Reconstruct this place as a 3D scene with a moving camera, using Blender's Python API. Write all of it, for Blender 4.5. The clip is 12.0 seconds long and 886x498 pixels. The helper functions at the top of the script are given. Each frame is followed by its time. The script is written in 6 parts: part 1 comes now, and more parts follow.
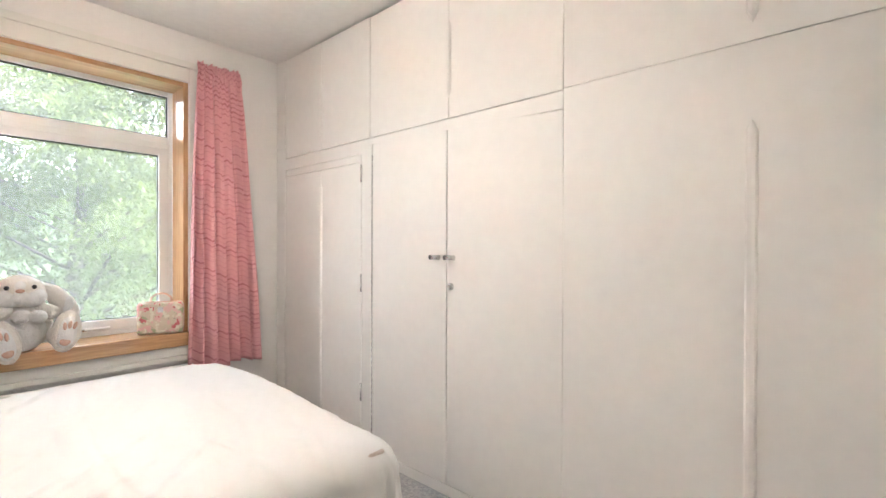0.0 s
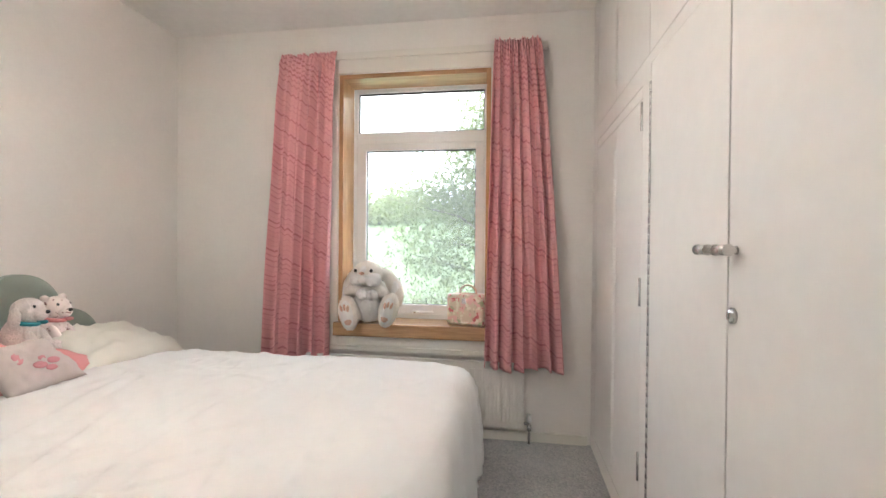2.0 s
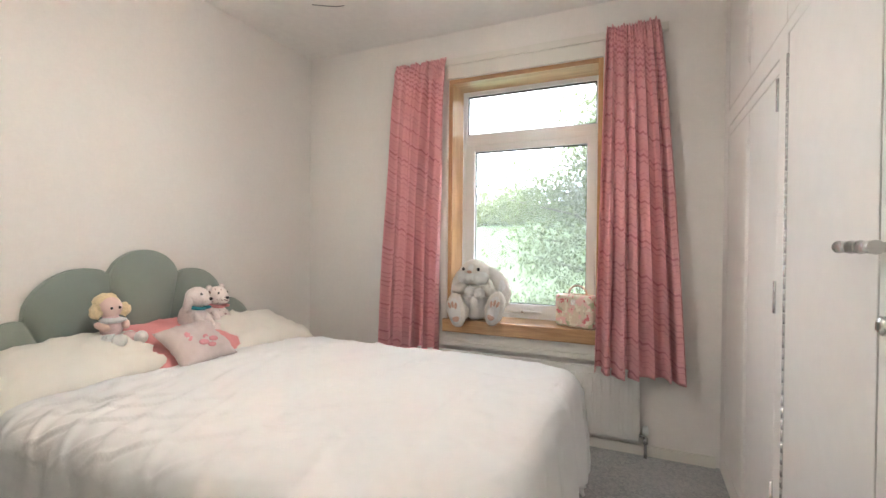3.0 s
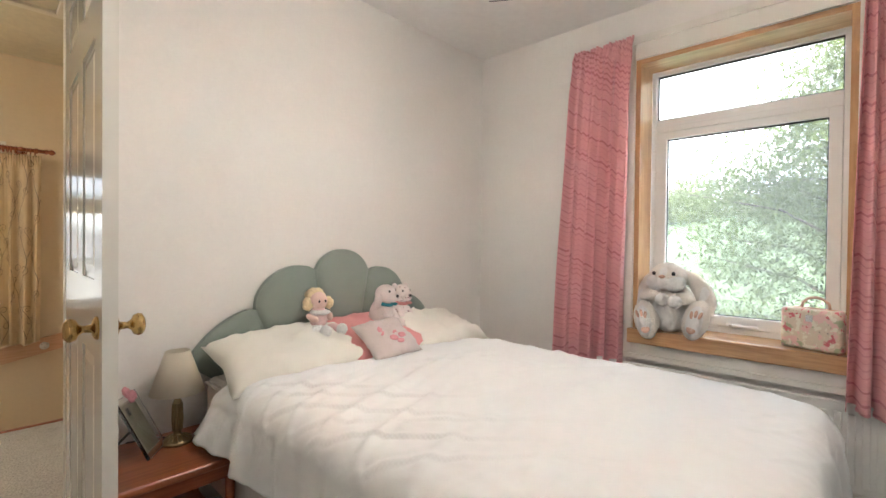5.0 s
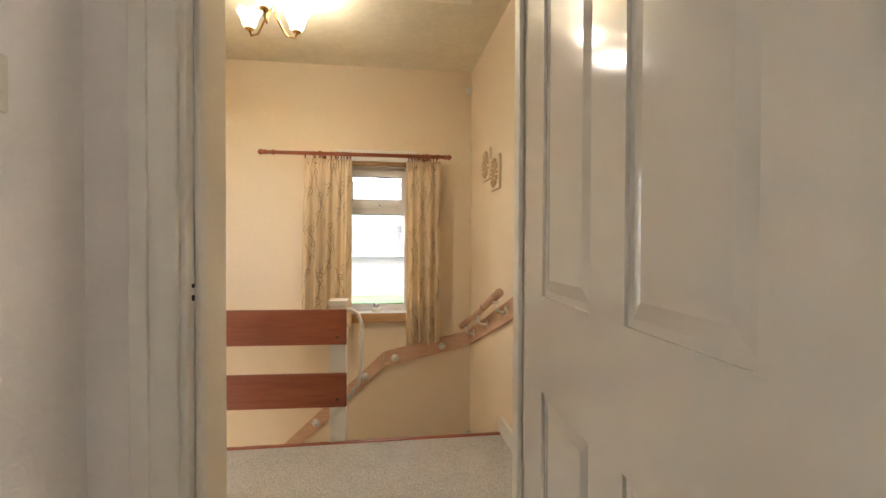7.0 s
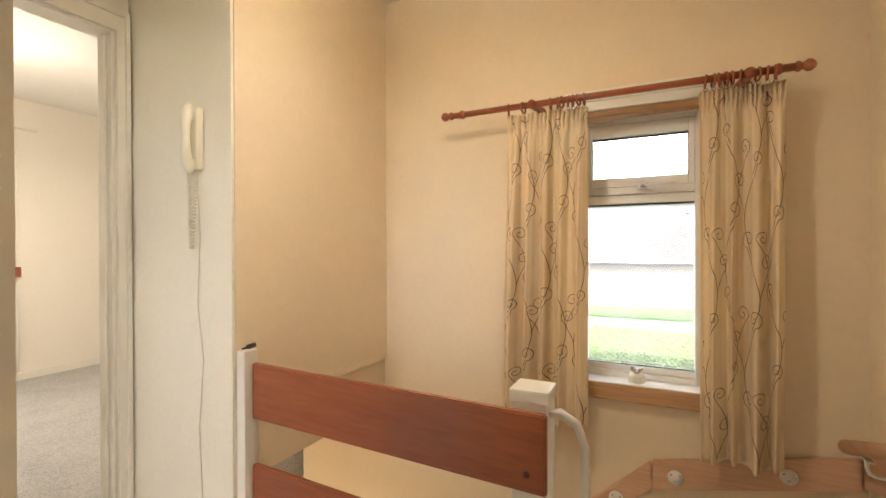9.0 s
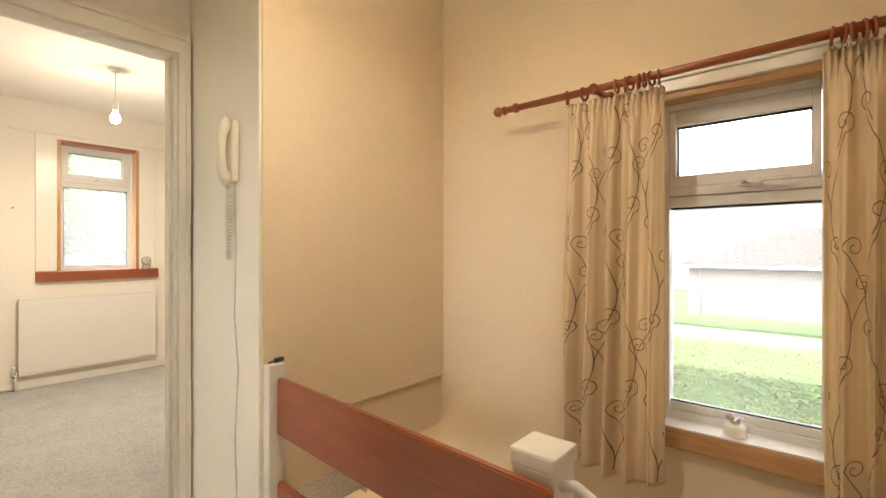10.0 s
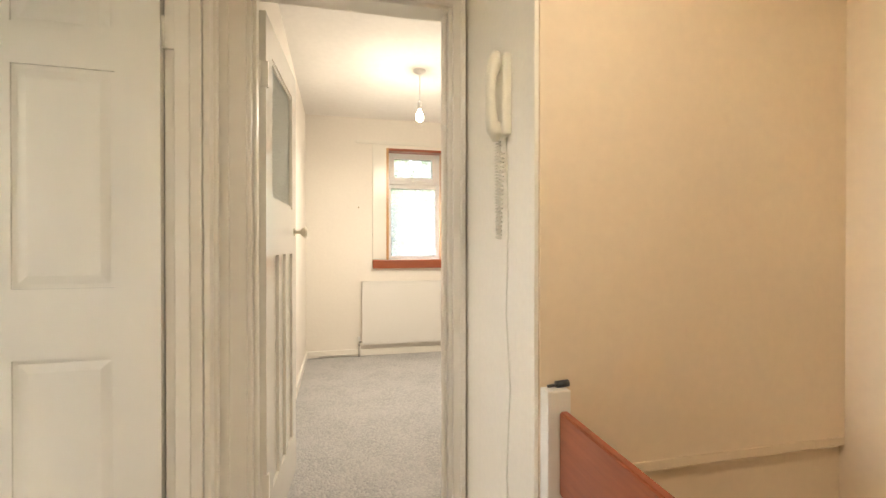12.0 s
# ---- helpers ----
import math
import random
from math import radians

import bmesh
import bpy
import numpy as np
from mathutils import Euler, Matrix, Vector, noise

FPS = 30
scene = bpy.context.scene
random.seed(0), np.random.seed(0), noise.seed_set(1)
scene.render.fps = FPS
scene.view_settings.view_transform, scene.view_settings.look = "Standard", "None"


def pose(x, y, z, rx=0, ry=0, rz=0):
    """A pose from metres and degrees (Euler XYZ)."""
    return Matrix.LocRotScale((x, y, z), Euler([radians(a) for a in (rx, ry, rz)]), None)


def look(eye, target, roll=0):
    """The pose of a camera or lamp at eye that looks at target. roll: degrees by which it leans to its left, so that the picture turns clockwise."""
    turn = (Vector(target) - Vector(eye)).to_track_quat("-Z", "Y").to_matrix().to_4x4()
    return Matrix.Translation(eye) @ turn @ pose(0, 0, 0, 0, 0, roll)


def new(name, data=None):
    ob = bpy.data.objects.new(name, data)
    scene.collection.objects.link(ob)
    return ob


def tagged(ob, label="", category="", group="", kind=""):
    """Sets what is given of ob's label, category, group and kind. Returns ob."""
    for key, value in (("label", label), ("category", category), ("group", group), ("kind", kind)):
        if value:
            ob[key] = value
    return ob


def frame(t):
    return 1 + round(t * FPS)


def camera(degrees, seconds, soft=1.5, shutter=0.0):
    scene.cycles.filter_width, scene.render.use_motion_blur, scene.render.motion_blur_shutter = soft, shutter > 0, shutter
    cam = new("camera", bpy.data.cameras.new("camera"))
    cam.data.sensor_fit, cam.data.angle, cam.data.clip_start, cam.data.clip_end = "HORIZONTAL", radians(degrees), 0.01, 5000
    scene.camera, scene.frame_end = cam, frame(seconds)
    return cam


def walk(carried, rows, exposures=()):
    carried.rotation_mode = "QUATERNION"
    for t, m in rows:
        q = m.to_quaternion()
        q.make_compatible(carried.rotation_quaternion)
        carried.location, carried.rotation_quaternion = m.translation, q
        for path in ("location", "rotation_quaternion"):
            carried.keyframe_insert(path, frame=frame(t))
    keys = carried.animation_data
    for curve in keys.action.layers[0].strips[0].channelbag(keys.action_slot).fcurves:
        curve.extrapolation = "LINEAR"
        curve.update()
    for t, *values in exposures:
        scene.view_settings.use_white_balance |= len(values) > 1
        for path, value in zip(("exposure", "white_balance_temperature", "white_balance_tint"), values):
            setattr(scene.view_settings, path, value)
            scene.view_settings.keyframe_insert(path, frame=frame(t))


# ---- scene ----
import itertools

cam = camera(89.6, 12.0)
PATH = [
    (0, (0.438, 0.174, 1.176), (-0.891, 1.669, 1.166), 0.2),
    (0.5, (0.344, 0.545, 1.178), (-1.33, 1.639, 1.164), 0.2),
    (1, (0.22, 0.901, 1.169), (-1.7, 1.462, 1.15), 0.3),
    (1.5, (0.104, 1.14, 1.145), (-1.895, 1.194, 1.128), 0.4),
    (2, (0.075, 1.308, 1.13), (-1.901, 1.003, 1.113), 0.5),
    (2.5, (0.084, 1.375, 1.126), (-1.823, 0.771, 1.108), 0.5),
    (4.5, (0.047, 1.325, 1.116), (-1.573, 0.152, 1.093), 0.6),
    (5, (0.053, 1.199, 1.119), (-1.406, -0.17, 1.096), 0.6),
    (5.5, (0.073, 1.038, 1.136), (-1.059, -0.611, 1.1), 0.5),
    (6, (0.134, 0.763, 1.139), (-0.677, -1.064, 1.105), 0.5),
    (6.5, (0.148, 0.475, 1.133), (-0.383, -1.453, 1.096), 0.4),
    (8.5, (0.087, -1.039, 1.121), (0.62, -2.967, 1.108), -0.2),
    (9, (0.076, -1.327, 1.158), (0.951, -3.126, 1.148), -0.2),
    (9.5, (-0.003, -1.524, 1.186), (1.141, -3.164, 1.178), -0.1),
    (10, (-0.059, -1.647, 1.194), (1.24, -3.168, 1.193), 0.0),
    (10.5, (-0.058, -1.737, 1.186), (1.365, -3.142, 1.181), 0.1),
    (11, (0.003, -1.803, 1.167), (1.542, -3.08, 1.164), 0.1),
    (11.5, (0.165, -1.862, 1.141), (1.885, -2.882, 1.136), 0.0),
    (12, (0.42, -1.94, 1.134), (2.367, -2.398, 1.123), 0.0),
]
EXPOSURES = [(0.0, 2.88, 5950, 7), (1.5, 2.56, 5950, 7), (2.5, 2.45, 5950, 6), (4.5, 2.47, 5950, 6), (6.5, 2.6, 6250, 8), (8.5, 2.66, 6150, 10), (9.5, 2.56, 6700, 10), (10.5, 2.45, 6700, 10), (11.5, 2.46, 6850, 10), (12.0, 2.58, 6450, 10)]
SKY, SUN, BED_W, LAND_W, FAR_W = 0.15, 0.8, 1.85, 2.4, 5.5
walk(cam, [(t, look(eye, target, roll)) for t, eye, target, roll in PATH], EXPOSURES)

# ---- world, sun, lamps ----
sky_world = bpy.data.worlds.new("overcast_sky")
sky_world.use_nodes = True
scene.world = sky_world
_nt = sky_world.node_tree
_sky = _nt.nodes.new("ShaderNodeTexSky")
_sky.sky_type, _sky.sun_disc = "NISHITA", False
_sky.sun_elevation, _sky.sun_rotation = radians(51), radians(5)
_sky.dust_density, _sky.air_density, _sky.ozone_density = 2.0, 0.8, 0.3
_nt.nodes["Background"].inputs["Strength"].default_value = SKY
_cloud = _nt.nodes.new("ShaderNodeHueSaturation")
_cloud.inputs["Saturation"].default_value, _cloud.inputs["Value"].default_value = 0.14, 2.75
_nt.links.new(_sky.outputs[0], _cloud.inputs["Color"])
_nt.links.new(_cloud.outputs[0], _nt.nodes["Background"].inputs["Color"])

sun_data = bpy.data.lights.new("sun", "SUN")
sun_data.energy, sun_data.angle, sun_data.color = SUN, radians(12), (1.0, 0.96, 0.9)
sun = new("sun", sun_data)
sun.matrix_world = look((1, 12, 15), (0, 0, 0))


def lamp(name, place, watts, colour, radius):
    data = bpy.data.lights.new(name, "POINT")
    data.energy, data.color, data.shadow_soft_size = watts, colour, radius
    ob = new(name, data)
    ob.location = place
    return ob


lamp("bedroom_lamp_light", (-0.93, 0.52, 2.06), BED_W, (1.0, 0.955, 0.91), 0.03)
lamp("landing_lamp_light", (0.574, -2.330, 2.305), LAND_W * 0.85, (1.0, 0.87, 0.715), 0.03)
# Weak light added at an unlit shade of the same fitting.
lamp("landing_lamp_light", (0.812, -2.330, 2.305), LAND_W * 0.2, (1.0, 0.87, 0.715), 0.03)


def down_lamp(name, place, watts, colour, size):
    """The light that a fitting throws downwards."""
    data = bpy.data.lights.new(name, "AREA")
    data.shape, data.size = "DISK", size
    data.energy, data.color = watts, colour
    ob = new(name, data)
    ob.location = place
    return ob


down_lamp("landing_lamp_light", (0.690, -2.258, 2.14), LAND_W * 0.6, (1.0, 0.87, 0.715), 0.06)
lamp("hall_lamp_light", (1.90, -2.60, -0.50), 1.3, (1.0, 0.84, 0.60), 0.05)
down_lamp("far_room_lamp_light", (3.766, -2.545, 2.075), FAR_W * 0.7, (1.0, 0.87, 0.70), 0.06)
lamp("far_room_lamp_light", (3.766, -2.545, 2.045), FAR_W * 0.5, (1.0, 0.87, 0.70), 0.03)


# ---- materials ----
def material(name, colour, rough=0.6, metal=0.0, spread=0.06, scale=3.0, grain=60.0, bump=0.1, second=None, depth=0.002, coat=0.0):
    """A surface with two scales of mottling and a fine relief."""
    mat = bpy.data.materials.new(name)
    mat.use_nodes = True
    nt = mat.node_tree
    b = nt.nodes["Principled BSDF"]
    b.inputs["Roughness"].default_value, b.inputs["Metallic"].default_value = rough, metal
    b.inputs["Coat Weight"].default_value = coat
    tc = nt.nodes.new("ShaderNodeTexCoord")
    big, fine = nt.nodes.new("ShaderNodeTexNoise"), nt.nodes.new("ShaderNodeTexNoise")
    big.inputs["Scale"].default_value, fine.inputs["Scale"].default_value = scale, grain
    big.inputs["Detail"].default_value, fine.inputs["Detail"].default_value = 4, 3
    nt.links.new(tc.outputs["Object"], big.inputs["Vector"])
    nt.links.new(tc.outputs["Object"], fine.inputs["Vector"])
    add = nt.nodes.new("ShaderNodeMath")
    add.operation = "ADD"
    nt.links.new(big.outputs["Fac"], add.inputs[0])
    nt.links.new(fine.outputs["Fac"], add.inputs[1])
    ramp = nt.nodes.new("ShaderNodeMapRange")
    ramp.inputs["From Min"].default_value, ramp.inputs["From Max"].default_value = 0.7, 1.3
    nt.links.new(add.outputs[0], ramp.inputs["Value"])
    mix = nt.nodes.new("ShaderNodeMix")
    mix.data_type = "RGBA"
    dark = second or [c * (1 - spread) for c in colour]
    light = colour if second else [min(0.95, c * (1 + spread)) for c in colour]
    mix.inputs["A"].default_value, mix.inputs["B"].default_value = (*dark, 1), (*light, 1)
    nt.links.new(ramp.outputs["Result"], mix.inputs["Factor"])
    nt.links.new(mix.outputs["Result"], b.inputs["Base Color"])
    if bump:
        bp = nt.nodes.new("ShaderNodeBump")
        bp.inputs["Strength"].default_value, bp.inputs["Distance"].default_value = bump, depth
        nt.links.new(fine.outputs["Fac"], bp.inputs["Height"])
        nt.links.new(bp.outputs["Normal"], b.inputs["Normal"])
    return mat


def wood(name, dark, light, axis="X", rough=0.4, scale=9.0, coat=0.0):
    """Long grain along one axis of the object."""
    mat = material(name, light, rough, second=dark, coat=coat, bump=0.15, depth=0.001)
    nt = mat.node_tree
    tc = next(n for n in nt.nodes if n.type == "TEX_COORD")
    mp = nt.nodes.new("ShaderNodeMapping")
    mp.inputs["Scale"].default_value = [0.07 if a == axis else 1.0 for a in "XYZ"]
    nt.links.new(tc.outputs["Object"], mp.inputs["Vector"])
    noises = [n for n in nt.nodes if n.type == "TEX_NOISE"]
    for n, s in zip(noises, (scale, scale * 9)):
        n.inputs["Scale"].default_value = s
        n.inputs["Distortion"].default_value = 0.6
        nt.links.new(mp.outputs[0], n.inputs["Vector"])
    return mat


def glowing(name, colour, strength, base=(0.9, 0.85, 0.75)):
    mat = material(name, base, 0.3, bump=0)
    b = mat.node_tree.nodes["Principled BSDF"]
    b.inputs["Emission Color"].default_value = (*colour, 1)
    b.inputs["Emission Strength"].default_value = strength
    return mat


def glass(name, rough=0.0, tint=(1, 1, 1), ior=1.45):
    mat = bpy.data.materials.new(name)
    mat.use_nodes = True
    b = mat.node_tree.nodes["Principled BSDF"]
    b.inputs["Base Color"].default_value = (*tint, 1)
    b.inputs["Transmission Weight"].default_value, b.inputs["Roughness"].default_value, b.inputs["IOR"].default_value = 1.0, rough, ior
    return mat


def carpet(name, a, b_, c):
    """Looped pile in three mixed yarns."""
    mat = material(name, a, 0.95, second=b_, scale=5, grain=220, bump=0.9, depth=0.006)
    nt = mat.node_tree
    b = nt.nodes["Principled BSDF"]
    tc = next(n for n in nt.nodes if n.type == "TEX_COORD")
    vor = nt.nodes.new("ShaderNodeTexVoronoi")
    vor.inputs["Scale"].default_value = 95
    nt.links.new(tc.outputs["Object"], vor.inputs["Vector"])
    old = b.inputs["Base Color"].links[0].from_socket
    sep = nt.nodes.new("ShaderNodeSeparateColor")
    nt.links.new(vor.outputs["Color"], sep.inputs[0])
    mix = nt.nodes.new("ShaderNodeMix")
    mix.data_type = "RGBA"
    mix.inputs["B"].default_value = (*c, 1)
    half = nt.nodes.new("ShaderNodeMath")
    half.operation = "MULTIPLY"
    half.inputs[1].default_value = 0.7
    nt.links.new(sep.outputs[0], half.inputs[0])
    nt.links.new(half.outputs[0], mix.inputs["Factor"])
    nt.links.new(old, mix.inputs["A"])
    nt.links.new(mix.outputs["Result"], b.inputs["Base Color"])
    bp = next(n for n in nt.nodes if n.type == "BUMP")
    nt.links.new(vor.outputs["Distance"], bp.inputs["Height"])
    bp.invert = True
    return mat


def zigzag_cloth(name, base, pale, line):
    """Pink cotton with broken zigzag lines, laid out along the cloth (UV in metres)."""
    mat = material(name, base, 0.85, second=pale, scale=7, grain=300, bump=0.25, depth=0.001)
    nt = mat.node_tree
    b = nt.nodes["Principled BSDF"]
    b.inputs["Sheen Weight"].default_value = 0.2
    uv = nt.nodes.new("ShaderNodeUVMap")
    sep = nt.nodes.new("ShaderNodeSeparateXYZ")
    nt.links.new(uv.outputs[0], sep.inputs[0])

    def op(kind, a, b2=None, c2=None):
        n = nt.nodes.new("ShaderNodeMath")
        n.operation = kind
        for k, v in enumerate((a, b2, c2)):
            if v is None:
                continue
            if isinstance(v, (int, float)):
                n.inputs[k].default_value = v
            else:
                nt.links.new(v, n.inputs[k])
        return n.outputs[0]

    zig = op("PINGPONG", sep.outputs[0], 0.028)
    wob = nt.nodes.new("ShaderNodeTexNoise")
    wob.inputs["Scale"].default_value, wob.inputs["Detail"].default_value = 5, 2
    nt.links.new(uv.outputs[0], wob.inputs["Vector"])
    slant = op("MULTIPLY", sep.outputs[0], 0.24)
    level = op("ADD", op("ADD", op("ADD", sep.outputs[1], slant), op("MULTIPLY", zig, 0.52)), op("MULTIPLY", wob.outputs["Fac"], 0.03))
    rows = op("MULTIPLY", level, 1 / 0.030)
    number = nt.nodes.new("ShaderNodeTexWhiteNoise")
    number.noise_dimensions = "1D"
    nt.links.new(op("FLOOR", rows), number.inputs["W"])
    strength = op("MULTIPLY_ADD", number.outputs["Value"], 0.85, 0.15)
    breaks = nt.nodes.new("ShaderNodeTexNoise")
    breaks.inputs["Scale"].default_value = 9
    nt.links.new(uv.outputs[0], breaks.inputs["Vector"])
    wide = op("MULTIPLY_ADD", op("MULTIPLY", breaks.outputs["Fac"], strength), 0.66, 0.05)
    thin = op("LESS_THAN", op("FRACT", rows), wide)
    fac = op("MULTIPLY", op("MULTIPLY", thin, strength), 0.7)
    old = b.inputs["Base Color"].links[0].from_socket
    mix = nt.nodes.new("ShaderNodeMix")
    mix.data_type = "RGBA"
    nt.links.new(fac, mix.inputs["Factor"])
    nt.links.new(old, mix.inputs["A"])
    mix.inputs["B"].default_value = (*line, 1)
    nt.links.new(mix.outputs["Result"], b.inputs["Base Color"])
    return mat


def flowered(name, ground, cols, scale):
    """Scattered blooms and leaves on a pale ground."""
    mat = material(name, ground, 0.45, bump=0.05)
    nt = mat.node_tree
    b = nt.nodes["Principled BSDF"]
    tc = next(n for n in nt.nodes if n.type == "TEX_COORD")
    socket = b.inputs["Base Color"].links[0].from_socket
    for k, (c, size, limit) in enumerate(cols):
        n = nt.nodes.new("ShaderNodeTexNoise")
        n.inputs["Scale"].default_value, n.inputs["Detail"].default_value = scale * size, 2.5
        mp = nt.nodes.new("ShaderNodeMapping")
        mp.inputs["Location"].default_value = (k * 3.7, k * 1.9, k * 5.3)
        nt.links.new(tc.outputs["Object"], mp.inputs["Vector"])
        nt.links.new(mp.outputs[0], n.inputs["Vector"])
        r = nt.nodes.new("ShaderNodeMapRange")
        r.inputs["From Min"].default_value, r.inputs["From Max"].default_value = limit, limit + 0.04
        nt.links.new(n.outputs["Fac"], r.inputs["Value"])
        mix = nt.nodes.new("ShaderNodeMix")
        mix.data_type = "RGBA"
        mix.inputs["B"].default_value = (*c, 1)
        nt.links.new(r.outputs["Result"], mix.inputs["Factor"])
        nt.links.new(socket, mix.inputs["A"])
        socket = mix.outputs["Result"]
    nt.links.new(socket, b.inputs["Base Color"])
    return mat


M_WALL = material("bedroom_wall_paint", (0.875, 0.83, 0.78), 0.8, spread=0.02, scale=1.5, grain=45, bump=0.32, depth=0.003)
M_CEIL = material("ceiling_paint", (0.88, 0.85, 0.81), 0.9, spread=0.03, scale=1.2, grain=25, bump=0.15, depth=0.004)
M_LCEIL = material("landing_ceiling_paper", (0.76, 0.69, 0.53), 0.8, spread=0.05, scale=6, grain=24, bump=0.5, depth=0.006)
M_CREAM = material("landing_cream_paint", (0.80, 0.665, 0.485), 0.75, spread=0.025, scale=1.5, grain=40, bump=0.12, depth=0.003)
M_PALE = material("pale_woodchip_paint", (0.86, 0.80, 0.68), 0.75, spread=0.025, scale=1.5, grain=50, bump=0.2, depth=0.003)
M_FAR = material("far_room_paint", (0.84, 0.79, 0.715), 0.8, spread=0.02, scale=1.5, grain=40, bump=0.1)
M_GLOSS = material("white_gloss_paint", (0.82, 0.785, 0.71), 0.3, spread=0.015, scale=2, grain=18, bump=0.06, depth=0.002)
M_DOOR = material("hard_gloss_door_paint", (0.80, 0.77, 0.70), 0.11, spread=0.015, scale=2, grain=9, bump=0.03, depth=0.002)
M_WARD = material("wardrobe_white_paint", (0.83, 0.79, 0.745), 0.55, spread=0.02, scale=1.3, grain=22, bump=0.06, depth=0.002)
# Dark colour that stands in for shade between the wardrobe doors.
M_GAP = material("gap_shade", (0.17, 0.15, 0.13), 0.9)
M_UPVC = material("white_plastic", (0.82, 0.81, 0.79), 0.3, spread=0.01, bump=0)
M_RADIATOR = material("radiator_enamel", (0.80, 0.775, 0.73), 0.3, spread=0.01, bump=0)
M_PINE_Y = wood("varnished_pine_along_y", (0.40, 0.20, 0.075), (0.62, 0.37, 0.17), "Y", 0.3, coat=0.3)
M_PINE_Z = wood("varnished_pine_along_z", (0.40, 0.20, 0.075), (0.62, 0.37, 0.17), "Z", 0.3, coat=0.3)
M_PINE_X = wood("varnished_pine_along_x", (0.40, 0.20, 0.075), (0.62, 0.37, 0.17), "X", 0.3, coat=0.6)
M_BARE_X = wood("bare_pine_along_x", (0.55, 0.32, 0.19), (0.70, 0.46, 0.31), "X", 0.5)
M_BARE_Y = wood("bare_pine_along_y", (0.55, 0.32, 0.19), (0.70, 0.46, 0.31), "Y", 0.5)
M_REDWOOD = wood("red_stained_wood", (0.26, 0.062, 0.024), (0.36, 0.10, 0.038), "X", 0.3, coat=0.3)
M_REDWOOD_Y = wood("red_stained_wood_along_y", (0.30, 0.10, 0.04), (0.47, 0.19, 0.085), "Y", 0.3, coat=0.3)
M_TABLE = wood("cherry_wood", (0.24, 0.06, 0.02), (0.42, 0.125, 0.048), "X", 0.28, coat=0.3)
M_DARKWOOD = wood("dark_brown_wood", (0.06, 0.02, 0.012), (0.12, 0.04, 0.022), "Z", 0.35)
M_BRASS = material("aged_brass", (0.55, 0.36, 0.14), 0.25, 1.0, spread=0.12, scale=20, grain=90, bump=0.05)
M_BRASSD = material("antique_brass", (0.33, 0.25, 0.13), 0.32, 1.0, spread=0.15, scale=20, bump=0.05)
M_STEEL = material("brushed_steel", (0.62, 0.61, 0.59), 0.25, 1.0, spread=0.05, bump=0.03)
M_BLACK = material("black_plastic", (0.03, 0.03, 0.03), 0.4)
M_CARPET_B = carpet("grey_blue_carpet", (0.44, 0.44, 0.44), (0.31, 0.312, 0.315), (0.57, 0.55, 0.53))
M_CARPET_L = carpet("beige_grey_carpet", (0.50, 0.47, 0.43), (0.37, 0.345, 0.31), (0.60, 0.565, 0.52))
M_CURTAIN = zigzag_cloth("pink_zigzag_cotton", (0.88, 0.47, 0.47), (0.84, 0.41, 0.42), (0.54, 0.13, 0.16))
M_LCURTAIN = material("cream_curtain_linen", (0.90, 0.76, 0.55), 0.8, spread=0.06, scale=9, grain=350, bump=0.3, depth=0.001)
M_SCROLL = material("brown_embroidery", (0.32, 0.20, 0.105), 0.8, grain=300, bump=0.3)
M_DUVET = material("white_cotton_duvet", (0.85, 0.85, 0.84), 0.85, spread=0.012, scale=4, grain=30, bump=0.2, depth=0.004)
M_PILLOW = material("cream_cotton", (0.86, 0.825, 0.74), 0.85, spread=0.03, scale=5, grain=400, bump=0.2, depth=0.001)
M_MATTRESS = material("pinkish_mattress_ticking", (0.70, 0.62, 0.56), 0.85, spread=0.05, scale=14, grain=200, bump=0.4)
M_HEADBOARD = material("sage_green_velvet", (0.285, 0.325, 0.28), 0.85, spread=0.06, scale=5, grain=500, bump=0.15)
M_HEADBOARD.node_tree.nodes["Principled BSDF"].inputs["Sheen Weight"].default_value = 0.35
M_PINKB = material("pink_fleece", (0.80, 0.35, 0.34), 0.95, spread=0.07, scale=12, grain=300, bump=0.5)
M_CUSHION = material("pale_pink_linen", (0.66, 0.57, 0.54), 0.9, spread=0.05, scale=8, grain=400, bump=0.4)
M_APPLIQUE = material("pink_applique", (0.72, 0.33, 0.36), 0.9, spread=0.06)
M_FURW = material("white_plush", (0.90, 0.88, 0.85), 0.95, spread=0.05, scale=20, grain=160, bump=1.0, depth=0.012)
M_FURG = material("beige_grey_plush", (0.88, 0.82, 0.75), 0.95, spread=0.1, scale=14, grain=150, bump=1.0, depth=0.012)
M_FURPINK = material("pale_pink_plush", (0.88, 0.78, 0.74), 0.95, spread=0.06, scale=20, grain=160, bump=1.0, depth=0.008)
M_SPOT = flowered("spotted_plush", (0.86, 0.76, 0.72), [((0.35, 0.22, 0.2), 1.0, 0.62)], 60)
M_DRESS = material("pink_doll_dress", (0.84, 0.62, 0.60), 0.9, spread=0.08, scale=40, grain=200, bump=0.3)
M_PADPINK = material("peach_paw_pad", (0.70, 0.46, 0.36), 0.85, spread=0.05)
M_SKINPINK = material("doll_cloth_pink", (0.86, 0.63, 0.55), 0.85, spread=0.04)
M_HAIR = material("yellow_wool_hair", (0.86, 0.70, 0.44), 0.95, spread=0.10, scale=30, grain=120, bump=1.0, depth=0.008)
M_TEAL = material("teal_ribbon", (0.05, 0.33, 0.38), 0.5, spread=0.08)
